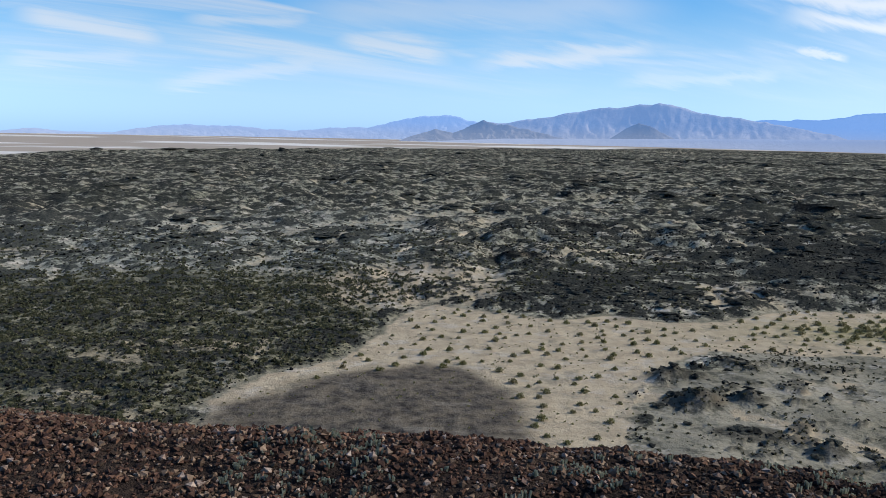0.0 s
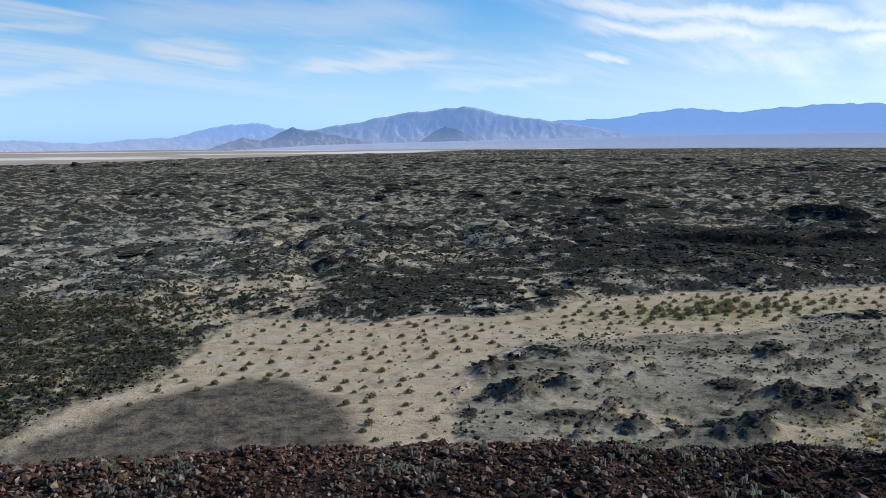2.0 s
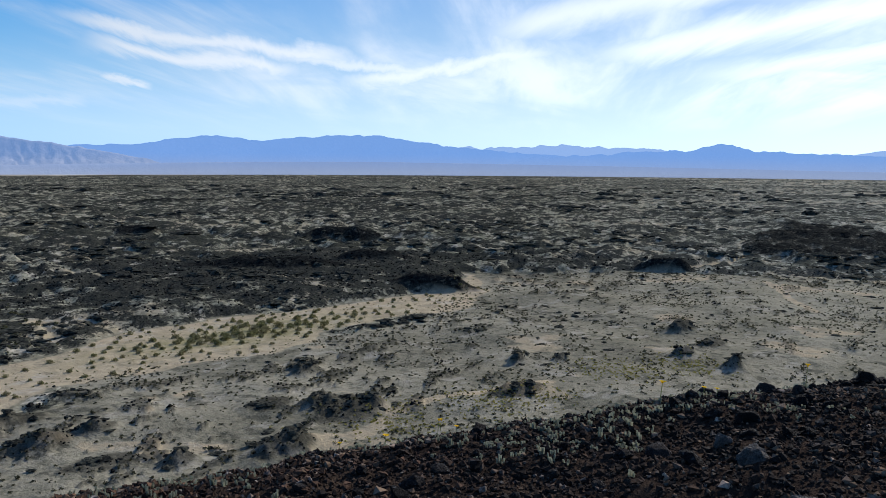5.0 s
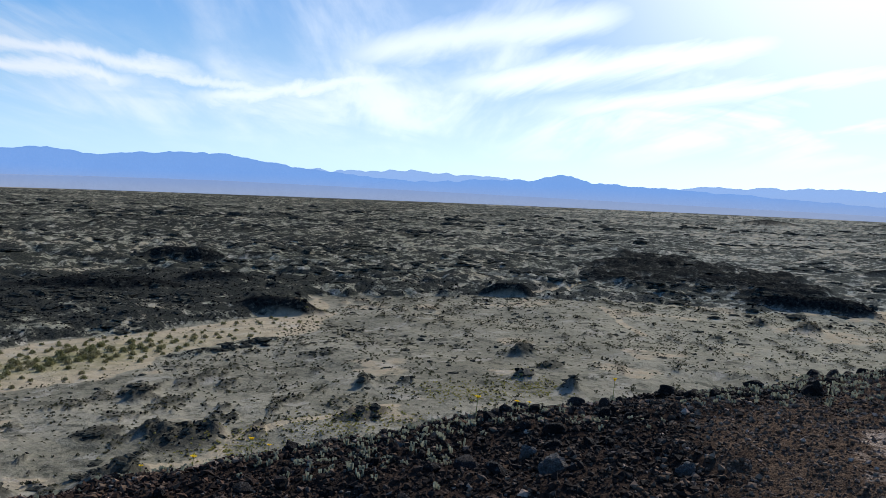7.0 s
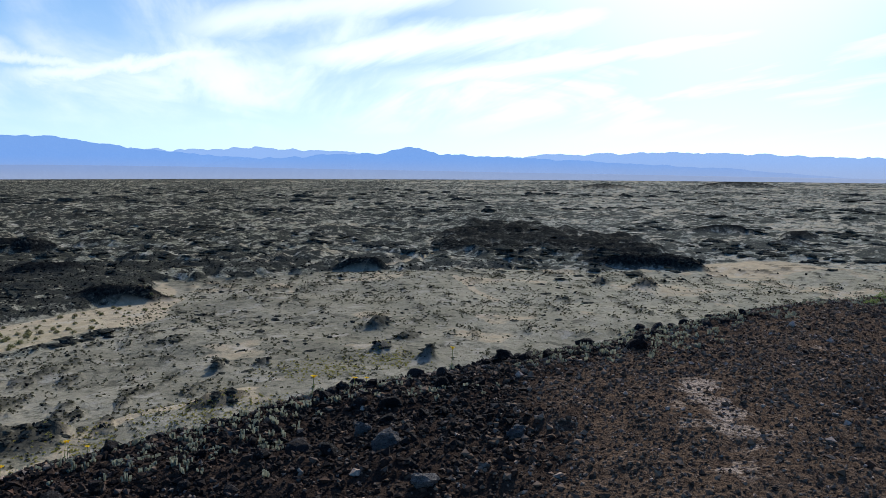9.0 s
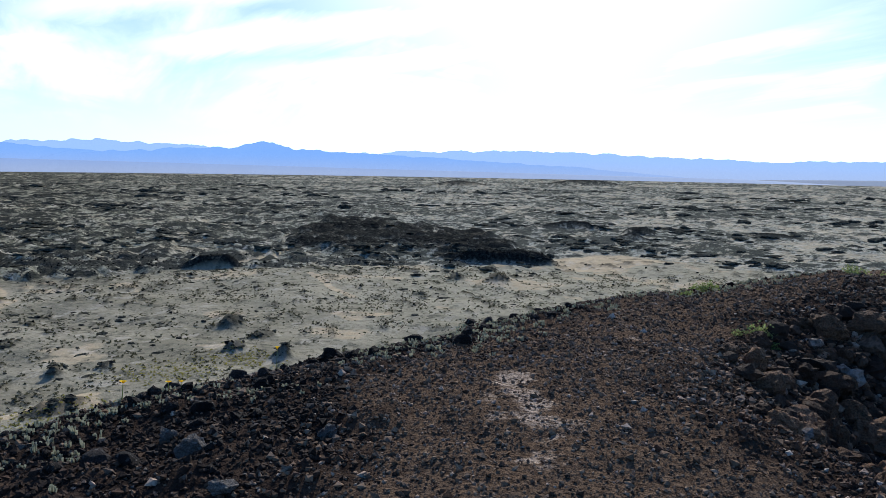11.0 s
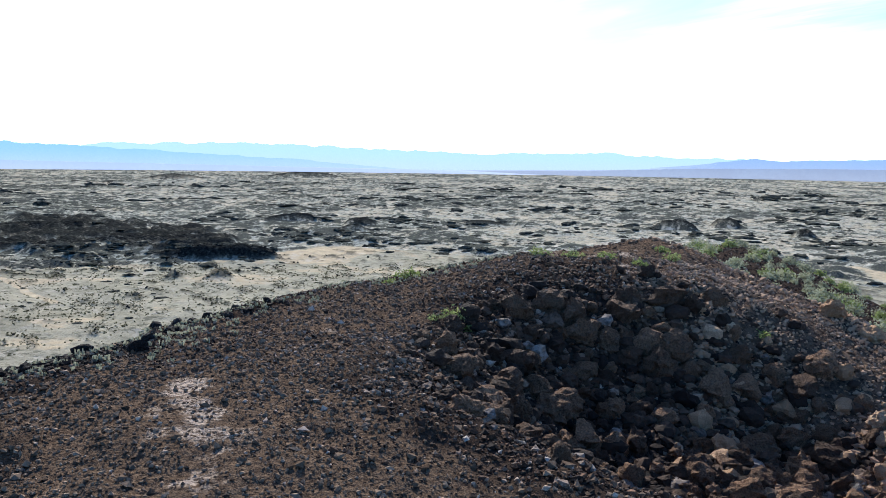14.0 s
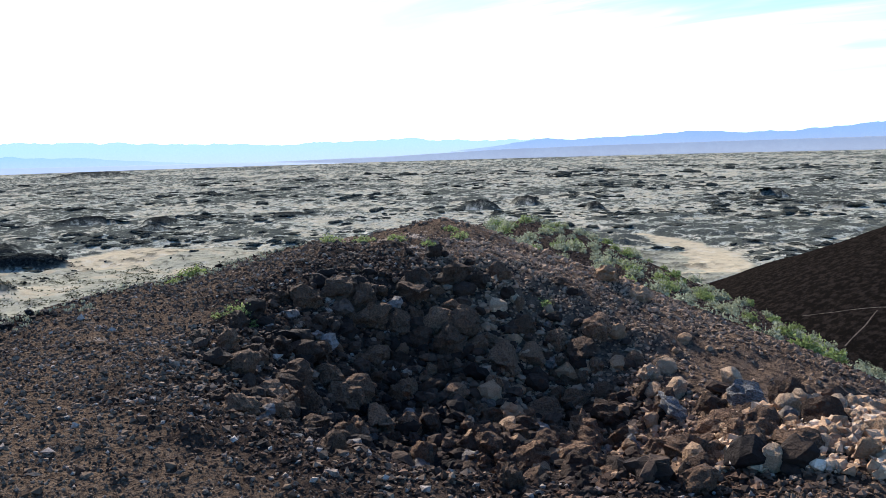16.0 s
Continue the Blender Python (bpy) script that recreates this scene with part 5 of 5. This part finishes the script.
RIDGE = ridge_bushes()
plant_out([shrub("brittlebush", 340 + k, 0.36, 0.34, 420, 0.034, SILVER, "silvery green brittlebush on dark cinders") for k in range(3)]
          + [shrub("brittlebush", 350 + k, 0.36, 0.34, 420, 0.034, LIME, "bright yellow green bush on dark cinders") for k in range(1)],
          RIDGE, "bushes on the rim")


def knob_bushes():
    rows = []
    for a, r, s in ((98.9, 8.15, 0.42), (97.6, 8.2, 0.28), (99.7, 8.0, 0.25), (103.4, 10.9, 0.45), (105.5, 10.8, 0.4), (107.6, 10.6, 0.4), (109.6, 10.4, 0.35),
                    (95.2, 10.6, 0.5), (111.5, 11, 0.4), (94.0, 10.4, 0.3), (117.0, 9.4, 0.3), (110.8, 11.4, 0.4)):
        x, y = r * math.sin(radians(a)), r * math.cos(radians(a))
        rows.append((x, y, float(cone_at(np.array([x]), np.array([y]))[0][0]) - 0.02, s))
    return rows


plant_out([shrub("green_herb", 360 + k, 0.36, 0.26, 260, 0.034, LIME, "small bright green herb among dark rocks") for k in range(3)],
          knob_bushes(), "herbs by the trail")


def pale_tufts():
    """Tiny pale stalks on the outer lip."""
    rng = np.random.default_rng(91)
    x, y = on_rim(rng, 26000, -33, 104, 3.2, 12)
    out = inside(OUTER, x, y)
    patch = fbm(x, y, 0.7, 3, 130)
    az = np.degrees(np.arctan2(x, y))
    lip = smooth(-1.6, -0.3, out) * smooth(1.2, 0.6, out)
    keep = rng.uniform(size=len(x)) < np.where(az < 50, 0.6, lip) * smooth(0.40, 0.58, patch) * smooth(-2.2, -0.6, out) * (out < 1.1)
    x, y = x[keep], y[keep]
    z = cone_at(x, y)[0]
    k = 6
    n = len(x)
    tall = rng.uniform(0.018, 0.042, n)
    a = rng.uniform(0, 2 * math.pi, (n, k))
    d = rng.uniform(0, 0.022, (n, k))
    foot = np.stack([x[:, None] + d * np.cos(a), y[:, None] + d * np.sin(a), np.repeat(z[:, None], k, 1)], -1)
    tip = foot + np.stack([0.3 * d * np.cos(a), 0.3 * d * np.sin(a), tall[:, None] * rng.uniform(0.5, 1.1, (n, k))], -1)
    side = np.stack([-np.sin(a), np.cos(a), 0 * a], -1) * 0.0055
    across = np.stack([np.cos(a), np.sin(a), 0 * a], -1) * 0.0055
    p = np.stack([foot - side, foot + side, tip + side, tip - side, foot - across, foot + across, tip + across, tip - across], 2)
    ob = mesh_object("pale_herbs", p.reshape(-1, 3), np.arange(n * k * 8).reshape(-1, 4), STRAW, flat=True)
    return tagged(ob, "tiny pale grey green stalks growing among the cinders", "herbs", kind="stuff")


pale_tufts()


def lip_cushions():
    """Low grey green cushion plants along the outer lip."""
    rng = np.random.default_rng(92)
    x, y = on_rim(rng, 9000, 20, 106, 4.0, 13)
    out = inside(OUTER, x, y)
    keep = rng.uniform(size=len(x)) < smooth(-0.35, 0.15, out) * smooth(1.5, 0.9, out) * smooth(0.36, 0.56, fbm(x, y, 0.8, 3, 131)) * (0.25 + 0.75 * smooth(40, 58, np.degrees(np.arctan2(x, y))))
    x, y = x[keep], y[keep]
    z, n, k = cone_at(x, y)[0], len(x), 26
    d = rng.normal(size=(n, k, 3))
    d /= np.linalg.norm(d, axis=2)[..., None]
    d[..., 2] = np.abs(d[..., 2])
    s = 0.040 * np.exp(0.35 * rng.normal(size=n)) * (0.7 + 0.05 * np.hypot(x, y))
    c = d * (s[:, None] * rng.uniform(0.4, 1, (n, k)))[..., None] + np.stack([x, y, z], -1)[:, None, :]
    t = turns(n * k, rng).reshape(n, k, 3, 3)
    w = (s[:, None] * rng.uniform(0.2, 0.4, (n, k)))[..., None]
    p = np.stack([c - t[..., 0] * w, c + t[..., 1] * w * 0.6, c + t[..., 0] * w, c - t[..., 1] * w * 0.6], 2)
    ob = mesh_object("cushion_plants", p.reshape(-1, 3), np.arange(n * k * 4).reshape(-1, 4), STRAW, flat=True)
    return tagged(ob, "low grey green cushion plants along the cinder rim", "herbs", kind="stuff")


lip_cushions()


def flower(name):
    """A yellow daisy: stalk, petals, centre."""
    top = tagged(new(name), "small yellow daisy on a thin stalk", "flower", "flowers on the rim")
    bm = bmesh.new()
    bmesh.ops.create_cone(bm, segments=6, radius1=0.003, radius2=0.002, depth=0.14, matrix=Matrix.Translation((0, 0, 0.07)))
    me = bpy.data.meshes.new("stalk")
    bm.to_mesh(me)
    bm.free()
    me.materials.append(LIME)
    a = new("stalk", me)
    bm = bmesh.new()
    for k in range(10):
        t = k * 2 * math.pi / 10
        m = Matrix.Translation((0, 0, 0.14)) @ Matrix.Rotation(t, 4, "Z") @ Matrix.Rotation(-0.5, 4, "Y")
        c = [bm.verts.new(m @ Vector(p)) for p in ((0.004, -0.003, 0), (0.016, -0.0065, 0.001), (0.026, 0, 0), (0.016, 0.0065, 0.001), (0.004, 0.003, 0))]
        bm.faces.new(c)
    me = bpy.data.meshes.new("petals")
    bm.to_mesh(me)
    bm.free()
    me.materials.append(YELLOW)
    b = new("petals", me)
    bm = bmesh.new()
    bmesh.ops.create_uvsphere(bm, u_segments=8, v_segments=5, radius=0.008, matrix=Matrix.Translation((0, 0, 0.142)))
    me = bpy.data.meshes.new("centre")
    bm.to_mesh(me)
    bm.free()
    me.materials.append(YELLOW)
    c = new("centre", me)
    a.parent = b.parent = c.parent = top
    return top


def flowers():
    one = flower("yellow_flower")
    # x, y, height of the flower head
    spots = [(4.99, 2.48, 0.06), (5.9, 2.28, 0.17), (3.7, 3.53, 0.06), (4.97, 2.56, 0.06), (3.06, 3.87, 0.06), (3.4, 3.85, 0.08), (3.6, 3.59, 0.11), (4.82, 2.78, 0.12), (3.61, 3.58, 0.11)]
    for k, (x, y, tall) in enumerate(spots):
        z = float(cone_at(np.array([x]), np.array([y]))[0][0])
        m = pose(x, y, z, 5 * math.sin(k), 5 * math.cos(k), 50 * k)
        ob = one if k == 0 else copy_thing(one, m)
        wide = 0.85 + 0.3 * math.sin(3 * k)
        ob.matrix_basis = m @ Matrix.Diagonal((wide, wide, tall / 0.14, 1))



flowers()
